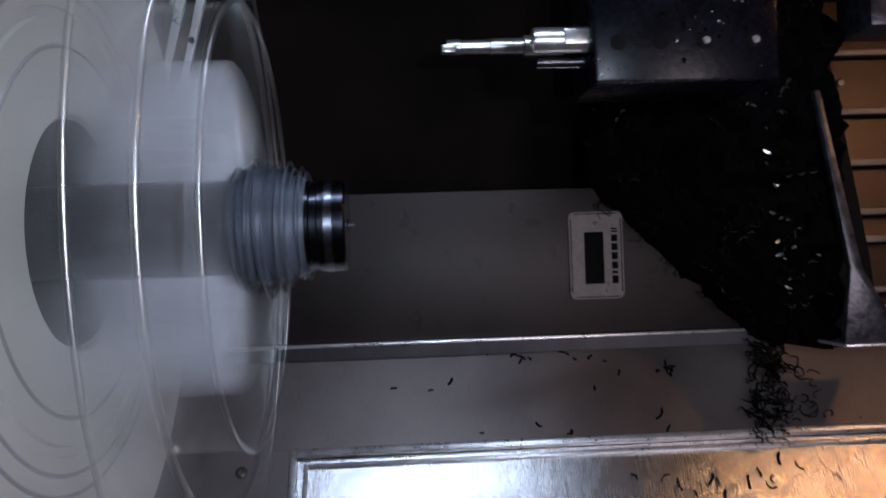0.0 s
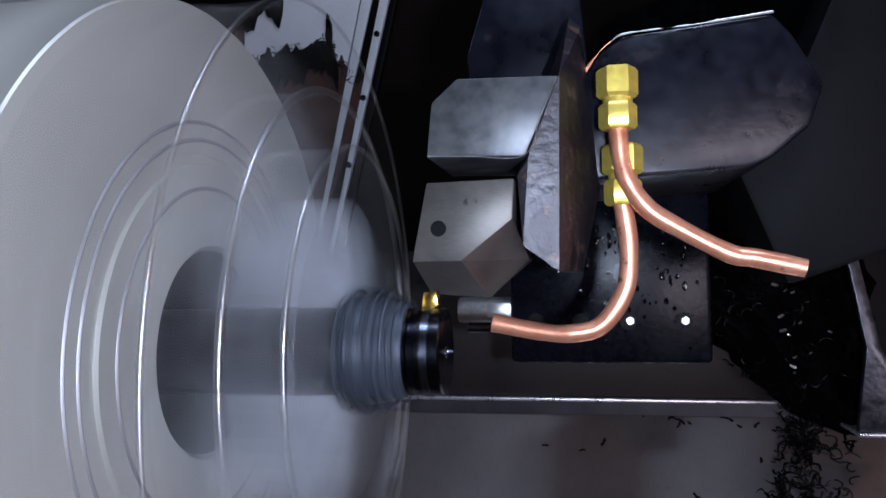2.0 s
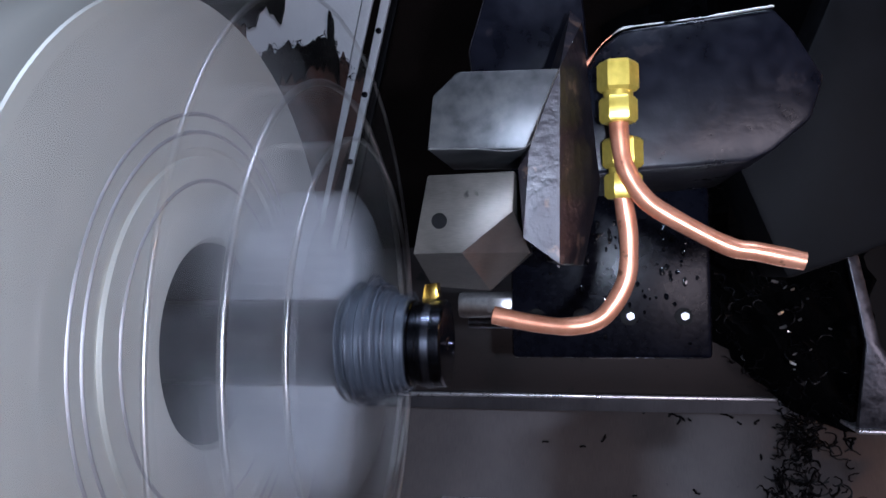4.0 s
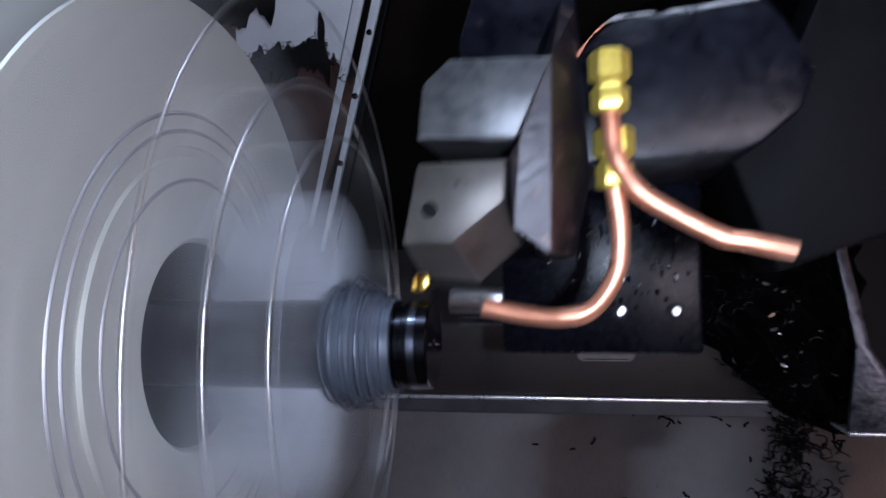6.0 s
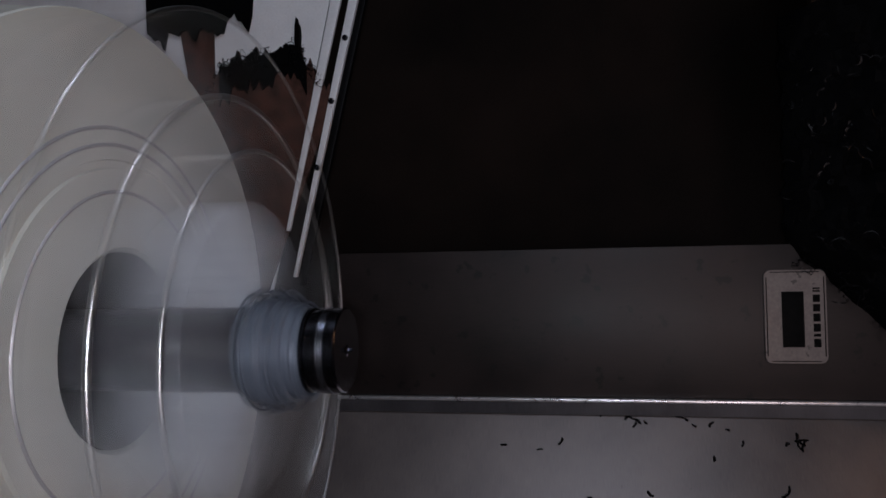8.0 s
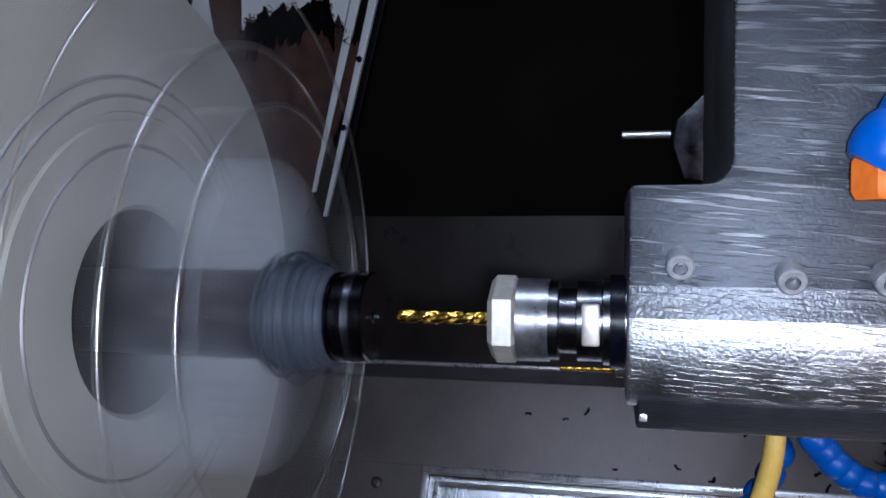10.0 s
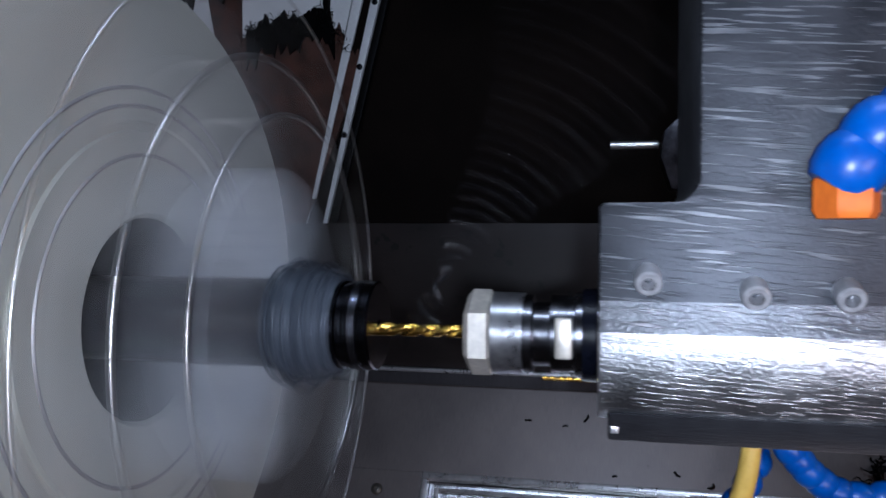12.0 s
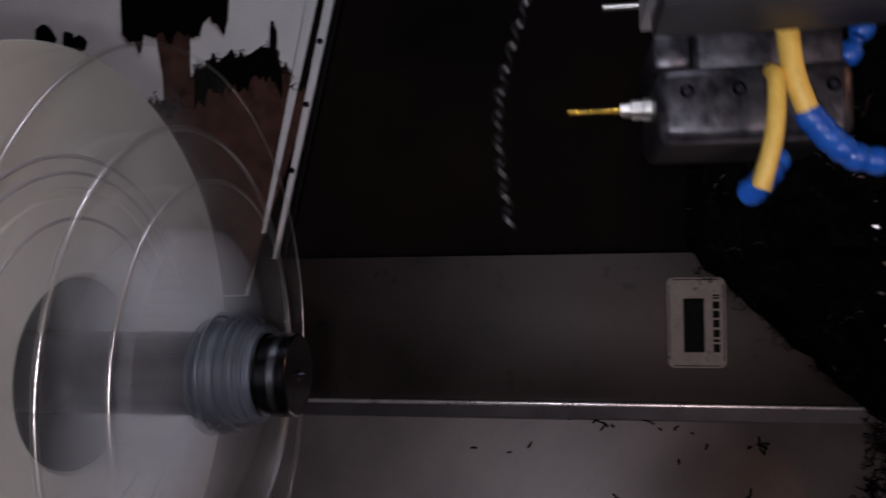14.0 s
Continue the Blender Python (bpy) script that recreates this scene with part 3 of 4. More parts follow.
# ---- carriage: the way cover that travels with the turret ----
def carriage():
    car = thing("way_cover", "brown oily stainless way cover heaped with black swarf", "way cover")
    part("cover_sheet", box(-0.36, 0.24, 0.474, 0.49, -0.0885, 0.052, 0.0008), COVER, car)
    part("folded_edge", box(-0.36, 0.24, 0.4675, 0.4745, -0.0925, -0.0888, 0.001), EDGE, car, "bright worn folded edge")
    part("lower_flange", prism([(0.4690, -0.0927), (0.4730, -0.0927), (0.4740, -0.1040), (0.4700, -0.1040)], -0.36, 0.24, "x"), FLANGE, car, "grey turned-back flange")
    # black sheet added beside the heap, where shade is put in as colour
    part("dark_backing", prism([(0.22, -0.094), (0.353, -0.094), (0.345, -0.02), (0.330, 0.07), (0.316, 0.153), (0.29, 0.33), (0.22, 0.33)], 0.478, 0.498), BLACK, car, "black backing sheet with the shade in its colour")
    plate = part("maker_plate", prism(rounded(0.0435, 0.0960, -0.0555, 0.0285, 0.006), 0.4712, 0.4738, "y"), PLATE, car, "worn cream metal plate with a black window")
    part("window", box(0.0582, 0.0768, 0.4704, 0.4713, -0.0410, 0.0090, 0.0002), INK, plate, "black window")
    # the name on the plate, as plain bars that run down it
    for k, (a, b) in enumerate(((0.0205, 0.0190), (0.0180, 0.0165), (0.0140, 0.0075), (0.0055, -0.0010), (-0.0030, -0.0100), (-0.0120, -0.0190), (-0.0210, -0.0235), (-0.0255, -0.0330))):
        part("letter_bar", box(0.0845, 0.0905, 0.4707, 0.4713, b - 0.0080, a - 0.008, 0.0002), INK, plate)
    bm = bmesh.new()
    for s in ((0.049, 0.0905, 0.0262, 0.0270), (0.049, 0.0905, -0.0540, -0.0532), (0.0450, 0.0458, -0.049, 0.022), (0.0937, 0.0945, -0.049, 0.022)):
        box(s[0], s[1], 0.4707, 0.4713, s[2], s[3], 0, bm)
    part("border_line", bm, INK, plate, "thin dark border")
    part("side_plate", prism([(0.2215, 0.115), (0.2265, 0.115), (0.2560, -0.03), (0.2900, -0.0915), (0.2390, -0.0915), (0.2460, -0.03)], 0.345, 0.352, "y", 0.001), BLOCKDARK, car, "oily grey edge plate")
    part("plate_foot", box(0.2385, 0.33, 0.343, 0.40, -0.0950, -0.0918, 0.001), EDGE, car)
    # heap of swarf: a black mound and a tangle of curls on it
    rng = random.Random(5)
    mound = bmesh.new()
    nx, nz = 40, 40
    grid = []
    for i in range(nx + 1):
        row = []
        for j in range(nz + 1):
            u, v = i / nx, j / nz
            z = -0.10 + 0.36 * v
            left = 0.064 + (0.158 * max(0.0, 0.42 - v) / 0.42 if v < 0.42 else 0.0) + 0.006 * noise.noise(Vector((3, v * 30, 1))) + 0.004 * noise.noise(Vector((7, v * 90, 1)))
            x = left + (0.262 - left) * u
            d = 0.11 * min(1.0, u * 2.2) ** 0.7
            y = 0.476 - d * (0.85 + 0.3 * noise.noise(Vector((x * 60, 2, z * 60)))) + 0.012 * noise.noise(Vector((x * 200, 5, z * 200)))
            row.append(mound.verts.new((x, y, z)))
        grid.append(row)
    for i in range(nx):
        for j in range(nz):
            mound.faces.new((grid[i][j], grid[i + 1][j], grid[i + 1][j + 1], grid[i][j + 1]))
    part("swarf", mound, HEAP, car, "heap of black oily swarf", kind="stuff")
    curls = bmesh.new()
    for k in range(170):
        v = rng.random()
        z = -0.098 + 0.33 * v
        left = 0.068 + (0.158 * max(0.0, 0.42 - v) / 0.42 if v < 0.42 else 0.0)
        u = rng.random() ** 1.8
        x = left + (0.245 - left) * u
        y = 0.474 - 0.11 * min(1.0, u * 2.2) ** 0.7 - 0.004
        curl(curls, Vector((x, y, z)), rng, rng.uniform(0.008, 0.03))
    # bright flakes added to give the black swarf its glints
    glints = bmesh.new()
    for k in range(26):
        w = rng.random()
        at = Vector((0.155 + 0.055 * (1 - w) + rng.gauss(0, 0.010), 0.352, -0.06 + 0.25 * w))
        flat_chip(glints, at, rng, rng.uniform(0.0012, 0.0032))
    part("glint_flakes", glints, BRIGHT, car, "bright flakes added as glints in the swarf", kind="stuff")
    for k in range(22):
        a = rng.random()
        centre = Vector((0.205 + 0.06 * rng.random(), 0.466 - 0.056 * a, -0.100 - 0.083 * a))
        rad, tilt, prev, w0, sweep = rng.uniform(0.003, 0.010), rng.uniform(-0.6, 0.6), None, rng.uniform(0, 6.28), rng.uniform(2.0, 5.2)
        for i in range(19):
            w = w0 + sweep * i / 18
            wob = rad * (1 + 0.35 * noise.noise(Vector((k * 3.1, i * 0.25, 0))))
            c = centre + Vector((math.cos(w) * wob, math.sin(tilt) * math.sin(w) * rad * 0.5 - 0.002, math.sin(w) * wob * 0.8))
            out = (c - centre).normalized() * 0.0007
            loop = [curls.verts.new(c + out), curls.verts.new(c + Vector((0, 0.0009, 0))), curls.verts.new(c - out)]
            if prev:
                for q in range(3):
                    curls.faces.new((prev[q], prev[(q + 1) % 3], loop[(q + 1) % 3], loop[q]))
            prev = loop
    for k in range(110):
        a = rng.random() ** 1.2
        curl(curls, Vector((0.214 + 0.034 * rng.random() - 0.026 * a, 0.468 - 0.056 * a, -0.098 - 0.085 * a)), rng, rng.uniform(0.010, 0.030), 0.0008)
    part("swarf_tangle", curls, SWARF, car, "tangle of black swarf curls", kind="stuff")
    return car


def rounded(x0, x1, z0, z1, r, n=5):
    """A rectangle's outline with round corners."""
    pts = []
    for cx, cz, a0 in ((x1 - r, z1 - r, 0), (x0 + r, z1 - r, 90), (x0 + r, z0 + r, 180), (x1 - r, z0 + r, 270)):
        for k in range(n + 1):
            a = radians(a0 + 90 * k / n)
            pts.append((cx + r * math.cos(a), cz + r * math.sin(a)))
    return pts


def curl(bm, at, rng, length, thick=0.0006):
    """One curled strand of swarf."""
    d = Vector((rng.gauss(0, 1), rng.gauss(0, 0.5), rng.gauss(0, 1))).normalized()
    s = d.orthogonal().normalized()
    u = d.cross(s)
    r, turns = rng.uniform(0.001, 0.004), rng.uniform(0.8, 3.0)
    n = int(6 + turns * 5)
    prev = None
    for i in range(n + 1):
        w = i / n
        a = 2 * math.pi * turns * w
        c = at + d * (w - 0.5) * length + (s * math.cos(a) + u * math.sin(a)) * r
        t = thick * (0.6 + 0.8 * rng.random())
        ring = [bm.verts.new(c + s * t), bm.verts.new(c + u * t), bm.verts.new(c - (s + u) * t)]
        if prev:
            for k in range(3):
                bm.faces.new((prev[k], prev[(k + 1) % 3], ring[(k + 1) % 3], ring[k]))
        prev = ring


def flat_chip(bm, at, rng, size):
    """A tiny bent flake, turned at random."""
    m = Matrix.Translation(at) @ pose(0, 0, 0, rng.uniform(60, 120), rng.uniform(-40, 40), rng.uniform(0, 180))
    pts = [(-size, -0.3 * size, 0), (0, -0.4 * size, 0.3 * size), (size, -0.2 * size, 0), (size, 0.3 * size, 0), (0, 0.4 * size, 0.3 * size), (-size, 0.25 * size, 0)]
    lo = [bm.verts.new(m @ Vector(p)) for p in pts]
    hi = [bm.verts.new(m @ (Vector(p) + Vector((0, 0, 0.0003)))) for p in pts]
    for a, b in ((0, 1), (1, 2), (2, 3), (3, 4), (4, 5), (5, 0)):
        bm.faces.new((lo[a], lo[b], hi[b], hi[a]))
    for q in (lo[::-1], hi):
        bm.faces.new((q[0], q[1], q[4], q[5]))
        bm.faces.new((q[1], q[2], q[3], q[4]))


def scattered_chips():
    """Loose curls of swarf on the sloping sheet and in the tray: along the bed and down the slope."""
    slope = Matrix.Translation((0, 0.4765, -0.0985)) @ pose(0, 0, 0, 56)
    spots = [(0.0963, 0.004), (0.1256, 0.0116), (0.1351, 0.0126), (0.1727, 0.0105), (0.178, 0.0147), (0.1931, 0.0169), (0.2051, 0.0201), (0.0566, 0.0377),
             (0.0021, 0.0397), (0.0433, 0.0417), (0.1915, 0.0498), (0.2198, 0.0294), (0.1381, 0.081), (0.1656, 0.0868), (0.0816, 0.0849), (0.2435, 0.0812),
             (0.2546, 0.0885), (0.2648, 0.0308), (0.2700, 0.0330), (0.2590, 0.0320)]
    tray = [(0.2145, 0.1286), (0.2365, 0.134), (0.2564, 0.1437), (0.2795, 0.1417), (0.2905, 0.1391), (0.2932, 0.1464), (0.3141, 0.1454), (0.3408, 0.134),
            (0.3392, 0.1461), (0.3674, 0.1296), (0.3996, 0.1417), (0.3506, 0.1269), (0.2674, 0.1503), (0.3273, 0.1357)]
    rng = random.Random(21)
    big = {1: 0.010, 3: 0.012, 15: 0.014, 16: 0.013, 17: 0.009, 18: 0.008}
    for k, (x, v) in enumerate(spots + tray):
        bm = bmesh.new()
        strand = big.get(k, rng.uniform(0.004, 0.008) if k < len(spots) else rng.uniform(0.005, 0.012))
        for _ in range(3 if k in (1, 17, 18) else 1):
            flat_curl(bm, rng, strand)
        ob = new("metal_chip", finish(bm, "metal_chip", SWARF))
        ob.matrix_basis = SLANT @ slope @ Matrix.Translation((x, -v, 0.0004 if k < len(spots) else -0.0055))
        tagged(ob, "small black curl of swarf lying on oily sheet metal", "metal chip", "loose chips")


def flat_curl(bm, rng, length, thick=0.0008):
    """A short bent strand that lies in the plane."""
    a = rng.uniform(0, 6.28)
    bend = rng.uniform(-2.5, 2.5)
    p = Vector((rng.uniform(-0.2, 0.2) * length, rng.uniform(-0.2, 0.2) * length, 0))
    prev, n = None, 9
    for i in range(n + 1):
        d = Vector((math.cos(a), math.sin(a), 0))
        side = Vector((-d.y, d.x, 0))
        t = thick * rng.uniform(0.8, 1.8)
        ring = [bm.verts.new(p + side * t), bm.verts.new(p + Vector((0, 0, 1.6 * t))), bm.verts.new(p - side * t)]
        if prev:
            for k in range(3):
                bm.faces.new((prev[k], prev[(k + 1) % 3], ring[(k + 1) % 3], ring[k]))
        prev = ring
        p = p + d * length / n
        a += bend / n + rng.uniform(-0.25, 0.25)


def chip_string():
    """A long helical chip, hanging down from its origin."""
    chip = thing("spiral_chip", "long dark helical steel chip drawn out by the drill", "metal chip")
    rng = random.Random(4)
    bm = bmesh.new()
    prev, n, length = None, 340, 0.125
    for i in range(n + 1):
        w = i / n
        a = 2 * math.pi * 15 * w
        r = 0.0017 + 0.0006 * noise.noise(Vector((w * 9, 3, 1)))
        c = Vector((0.004 * math.sin(w * 7) + 0.003 * w, 0.003 * math.sin(w * 5 + 1), 0.018 - length * w))
        c += Vector((math.cos(a) * r, math.sin(a) * r, 0))
        out = Vector((math.cos(a), math.sin(a), 0.0))
        ring = [bm.verts.new(c + Vector((0, 0, 0.0011))), bm.verts.new(c - Vector((0, 0, 0.0011))), bm.verts.new(c - out * 0.0004)]
        if prev:
            for k in range(3):
                bm.faces.new((prev[k], prev[(k + 1) % 3], ring[(k + 1) % 3], ring[k]))
        prev = ring
    part("helix", bm, CHIP, chip)
    return chip


# ---- turret ----
# Built as it stands while the turning tool cuts; the drills sit half a turn round it.
CENTRE = Vector((0, 0.2, 0.33))
HALF = Matrix.Translation(CENTRE) @ pose(0, 0, 0, 180) @ Matrix.Translation(-CENTRE)


def turret():
    tur = thing("tool_turret", "dark oily tool turret with turning tool, boring bars and drills", "turret")
    part("turret_disc", lathe([(0.165, 0), (0.165, 0.205), (0.17, 0.21), (0.265, 0.21), (0.27, 0.205), (0.27, 0)], 24, CENTRE.y, CENTRE.z), SHADE, tur, "steel turret disc, darkened as if in shade", smooth=20)

    part("index_block", box(0.262, 0.330, 0.33, 0.38, 0.046, 0.082, 0.003), BLOCKDARK, tur, "grey steel block on the disc")
    part("block_bolt", socket_screw(0.009, 0.008), BLACKBOX, tur, m=Matrix.Translation((0.315, 0.328, 0.058)) @ pose(0, 0, 0, 0, 0, 90))
    # turning tool: clamp wedge, shank with a gold insert, casting behind
    clamp = part("clamp_wedge", prism([(0.005, 0.094), (-0.004, 0.086), (-0.006, 0.067), (0.028, 0.066), (0.040, 0.093)], -0.006, 0.045, "y", 0.0008), CLAMP, tur, "dark oily steel clamp wedge")
    part("worn_edge", hose([(-0.0055, -0.0058, 0.0675), (0.010, -0.0060, 0.0668), (0.0278, -0.0060, 0.0664), (0.0335, -0.0060, 0.079), (0.0395, -0.0060, 0.0925)], 0.00024, 6, 6, wobble=0.4), BRIGHT, clamp, "bright worn edge")
    shank = part("tool_shank", prism([(-0.0065, 0.0585), (0.0240, 0.0590), (0.0232, 0.0450), (0.0052, 0.0310), (-0.0120, 0.0310)], -0.004, 0.05, "y", 0.0005), TOOLSTEEL, tur, "grey steel turning tool with a bevelled corner")
    nose = bmesh.new()
    a = [(-0.0118, -0.003, 0.0312), (0.0052, -0.003, 0.0312), (0.0232, -0.003, 0.0452), (0.0232, 0.045, 0.0452), (-0.0118, 0.045, 0.0312)]
    b = [(-0.0105, 0.022, 0.0195), (0.0110, 0.028, 0.0175), (0.0262, 0.030, 0.0320), (0.0262, 0.045, 0.0320), (-0.0105, 0.045, 0.0195)]
    va, vb = [nose.verts.new(p) for p in a], [nose.verts.new(p) for p in b]
    nose.faces.new(va)
    nose.faces.new(vb[::-1])
    for i in range(5):
        nose.faces.new((va[i], va[(i + 1) % 5], vb[(i + 1) % 5], vb[i]))
    part("tool_nose", nose, TOOLSTEEL, shank, smooth=0)
    # flat black disc; the shade in the pin hole is only colour
    part("pin_hole", lathe([(-0.0042, 0.0028), (-0.0042, 0)], 24, bm=None), BLACK, shank, "black disc drawn as the pin hole", m=Matrix.Translation((-0.0025, -0.0042, 0.0425)) @ pose(0, 0, 0, 0, 0, 90) @ Matrix.Translation((0.0042, 0, 0)))
    part("insert", prism([(-0.0085, 0.0205), (-0.0095, 0.0150), (-0.0065, 0.0138), (-0.0035, 0.0160), (-0.0040, 0.0210)], -0.002, 0.004, "y", 0.0004), GOLD, shank, "gold coated carbide insert")
    part("holder_body", prism([(0.047, 0.101), (0.055, 0.111), (0.063, 0.1165), (0.117, 0.1210), (0.1235, 0.113), (0.134, 0.0945), (0.129, 0.079), (0.115, 0.0675), (0.107, 0.0640), (0.087, 0.0628), (0.050, 0.0615), (0.044, 0.028), (0.032, 0.028), (0.032, 0.060)], 0.032, 0.12, "y", 0.002), CAST, tur, "black oily cast tool holder")
    cheek = bmesh.new()
    for p in ((0.040, -0.004, 0.094), (0.0470, 0.018, 0.101), (0.0475, 0.030, 0.120), (0.0430, 0.034, 0.126), (0.0530, 0.031, 0.058), (0.0460, 0.030, 0.027), (0.0385, 0.000, 0.027), (0.0265, -0.002, 0.036), (0.0250, -0.002, 0.060), (0.0290, -0.004, 0.066)):
        cheek.verts.new(p)
        cheek.verts.new((p[0], 0.06, p[2]))
    hull = bmesh.ops.convex_hull(cheek, input=cheek.verts[:])
    bmesh.ops.delete(cheek, geom=[g for g in hull["geom_interior"] if isinstance(g, bmesh.types.BMVert)], context="VERTS")
    part("holder_cheek", cheek, CHEEK, tur, "worn purple-brown cast cheek beside the tool", smooth=25)
    part("worn_rim", hose([(0.0585, 0.0315, 0.1143), (0.063, 0.0315, 0.1168), (0.075, 0.0315, 0.1178), (0.090, 0.0315, 0.1186), (0.117, 0.0315, 0.1212)], 0.00032, 6, 8, wobble=2.2), BRIGHT, tur, "bright worn rim of the casting")
    # orange light on the rim, drawn as a copper-coloured strand
    part("orange_lit_rim", hose([(0.0465, 0.0315, 0.1000), (0.0505, 0.0315, 0.1060), (0.055, 0.0315, 0.1115), (0.0585, 0.0315, 0.1143)], 0.0005, 6, 6, wobble=1.8), COPPER, tur, "orange glow painted along the rim of the casting")
    part("holder_back", prism([(0.003, 0.088), (0.000, 0.118), (0.010, 0.150), (0.046, 0.155), (0.050, 0.112), (0.044, 0.088)], 0.050, 0.115, "y", 0.002), CAST, tur, "dark casting behind the clamp")
    part("holder_arm", prism([(0.107, 0.075), (0.132, 0.10), (0.175, 0.20), (0.185, 0.04), (0.128, 0.02)], 0.07, 0.12, "y", 0.003), SHADE, tur)

    # boring bar holder set behind
    hold = part("boring_holder", box(0.002, 0.117, 0.195, 0.255, -0.0262, 0.0937, 0.003), BLACKBOX, tur, "glossy black boring bar holder with cross holes")
    for x in (0.0170, 0.0430, 0.0705, 0.1012):
        # holes without depth, their shade painted as black discs
        part("cross_hole", lathe([(0, 0.0050), (0, 0)], 20), BLACK, hold, "black disc drawn as a cross hole", m=Matrix.Translation((x, 0.1944, -0.0016)) @ pose(0, 0, 0, 0, 0, 90))
        if x > 0.05:
            part("set_screw", lathe([(0, 0), (0, 0.0023), (0.0006, 0.0027), (0.002, 0.0027)], 6), EDGE, hold, "bright set screw", m=Matrix.Translation((x + 0.0008, 0.1936, -0.0013)) @ pose(0, 0, 0, 0, 0, 90))
    short = part("boring_bar", lathe([(-0.032, 0), (-0.032, 0.0074), (-0.030, 0.0080), (0.012, 0.0080)], 40, 0.212, 0.0050), BRIGHT, tur, "short bright boring bar")
    part("ground_flat", box(-0.0135, 0.0018, 0.2030, 0.2050, 0.0004, 0.0096, 0.0004), BRIGHT, short, "ground flat on the bar")
    part("under_bar", lathe([(-0.028, 0), (-0.028, 0.0040), (0.010, 0.0044)], 20, 0.222, -0.0062), SHANK, short)
    part("thin_boring_bar", lathe([(-0.075, 0), (-0.075, 0.0062), (-0.064, 0.0066), (-0.0635, 0.0058), (-0.040, 0.0060), (-0.039, 0.0068), (-0.012, 0.0068), (-0.011, 0.0090), (0.04, 0.0090)], 28, 0.37, 0.0456), BRIGHT, tur, "slim bright boring bar")
    part("thin_bar_tip", box(-0.080, -0.068, 0.362, 0.372, 0.0395, 0.0465, 0.001), BRIGHT, tur)
    part("rear_holder", box(0.022, 0.13, 0.32, 0.42, 0.012, 0.12, 0.004), BLACKBOX, tur, "black holder of the slim bar")

    # coolant: brass fittings and copper tubes
    for x, y, z in ((0.0600, 0.020, 0.0893), (0.0615, 0.026, 0.0622)):
        fit = part("brass_fitting", hex_nut(-0.0115, -0.0005, 0.0130), BRASS, tur, "yellow brass compression fitting", m=Matrix.Translation((x, y, z)) @ pose(0, 0, 0, 0, 90, 0))
        part("fitting_nut", hex_nut(0.0015, 0.0110, 0.0120), BRASS, fit)
        part("fitting_collar", lathe([(-0.0005, 0), (-0.0005, 0.0054), (0.0018, 0.0054), (0.0018, 0)], 20), BRASS, fit)
    part("copper_tube", hose([(0.0600, 0.020, 0.084), (0.0602, 0.020, 0.074), (0.0620, 0.020, 0.062), (0.0690, 0.020, 0.0500), (0.0805, 0.020, 0.0418), (0.0970, 0.019, 0.0325), (0.1060, 0.018, 0.0305), (0.1215, 0.017, 0.0268)], 0.0034, wobble=0.10), COPPER, tur, "bent copper coolant tube")
    part("copper_tube", hose([(0.0605, 0.026, 0.056), (0.0620, 0.027, 0.047), (0.0632, 0.028, 0.034), (0.0615, 0.028, 0.020), (0.0530, 0.028, 0.0072), (0.0415, 0.028, 0.0038), (0.0280, 0.029, 0.0048), (0.0118, 0.0295, 0.0080)], 0.0034, wobble=0.10), COPPER, tur, "bent copper coolant tube")

    # black discs in place of the shade inside the tubes
    for end, way in (((0.1215, 0.017, 0.0268), (0.0155, -0.001, -0.0037)), ((0.0118, 0.0295, 0.0080), (-0.0162, 0.0005, 0.0032))):
        at = Vector(end) + Vector(way).normalized() * 0.0003
        part("tube_mouth", lathe([(0, 0.0026), (0.0002, 0.0022), (-0.0002, 0)], 16), BLACK, tur, "black disc drawn as the tube's open end", m=Matrix.Translation(at) @ turn_to(way))
    # beads of oil that cling to the holders
    rng = random.Random(31)
    for where, beads, parent in (((0.058, 0.012, 0.038, 0.015), 40, hold), ((0.094, 0.006, 0.034, 0.018), 30, hold), ((0.076, 0.018, 0.012, 0.010), 26, hold)):
        bm = bmesh.new()
        for k in range(beads):
            x, z = min(0.115, rng.gauss(where[0], where[1])), rng.gauss(where[2], where[3])
            r = rng.uniform(0.0005, 0.0017)
            own = lathe([(0, r), (-0.35 * r, 0.75 * r), (-0.5 * r, 0)], 8)
            own.transform(Matrix.Translation((x, 0.1950, z)) @ pose(0, 0, 0, 0, rng.uniform(-25, 25), 90 + rng.uniform(-18, 18)) @ Matrix.Diagonal((1, 1, rng.uniform(0.8, 2.2), 1)))
            join(own, bm)
        part("oil_spatter", bm, OIL, parent, "beads of clear oil", kind="stuff")

    # drill holder, half a turn round
    axis = 0.0405
    body = part("drill_holder", block_profile(axis), BLOCK, tur, "scratched milled drill holder block with its nose highlight in the colour", m=HALF)
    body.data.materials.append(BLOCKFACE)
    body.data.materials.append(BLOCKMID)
    # bright nose fading to a dark face: highlight assigned by height
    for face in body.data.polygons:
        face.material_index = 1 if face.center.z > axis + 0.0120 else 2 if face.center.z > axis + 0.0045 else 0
    part("holder_underside", prism([(-0.0195, 0.0195), (-0.0080, 0.0085), (0.0300, 0.0085), (0.0300, 0.0195)], -0.0125, 0.13, "x", 0.0012), UNDERSIDE, body, "oily underside, its shade in the colour")
    part("stuck_chip", box(-0.0118, -0.0094, -0.0142, -0.0128, 0.0122, 0.0146, 0.0003), EDGE, body, "bright fleck of metal")
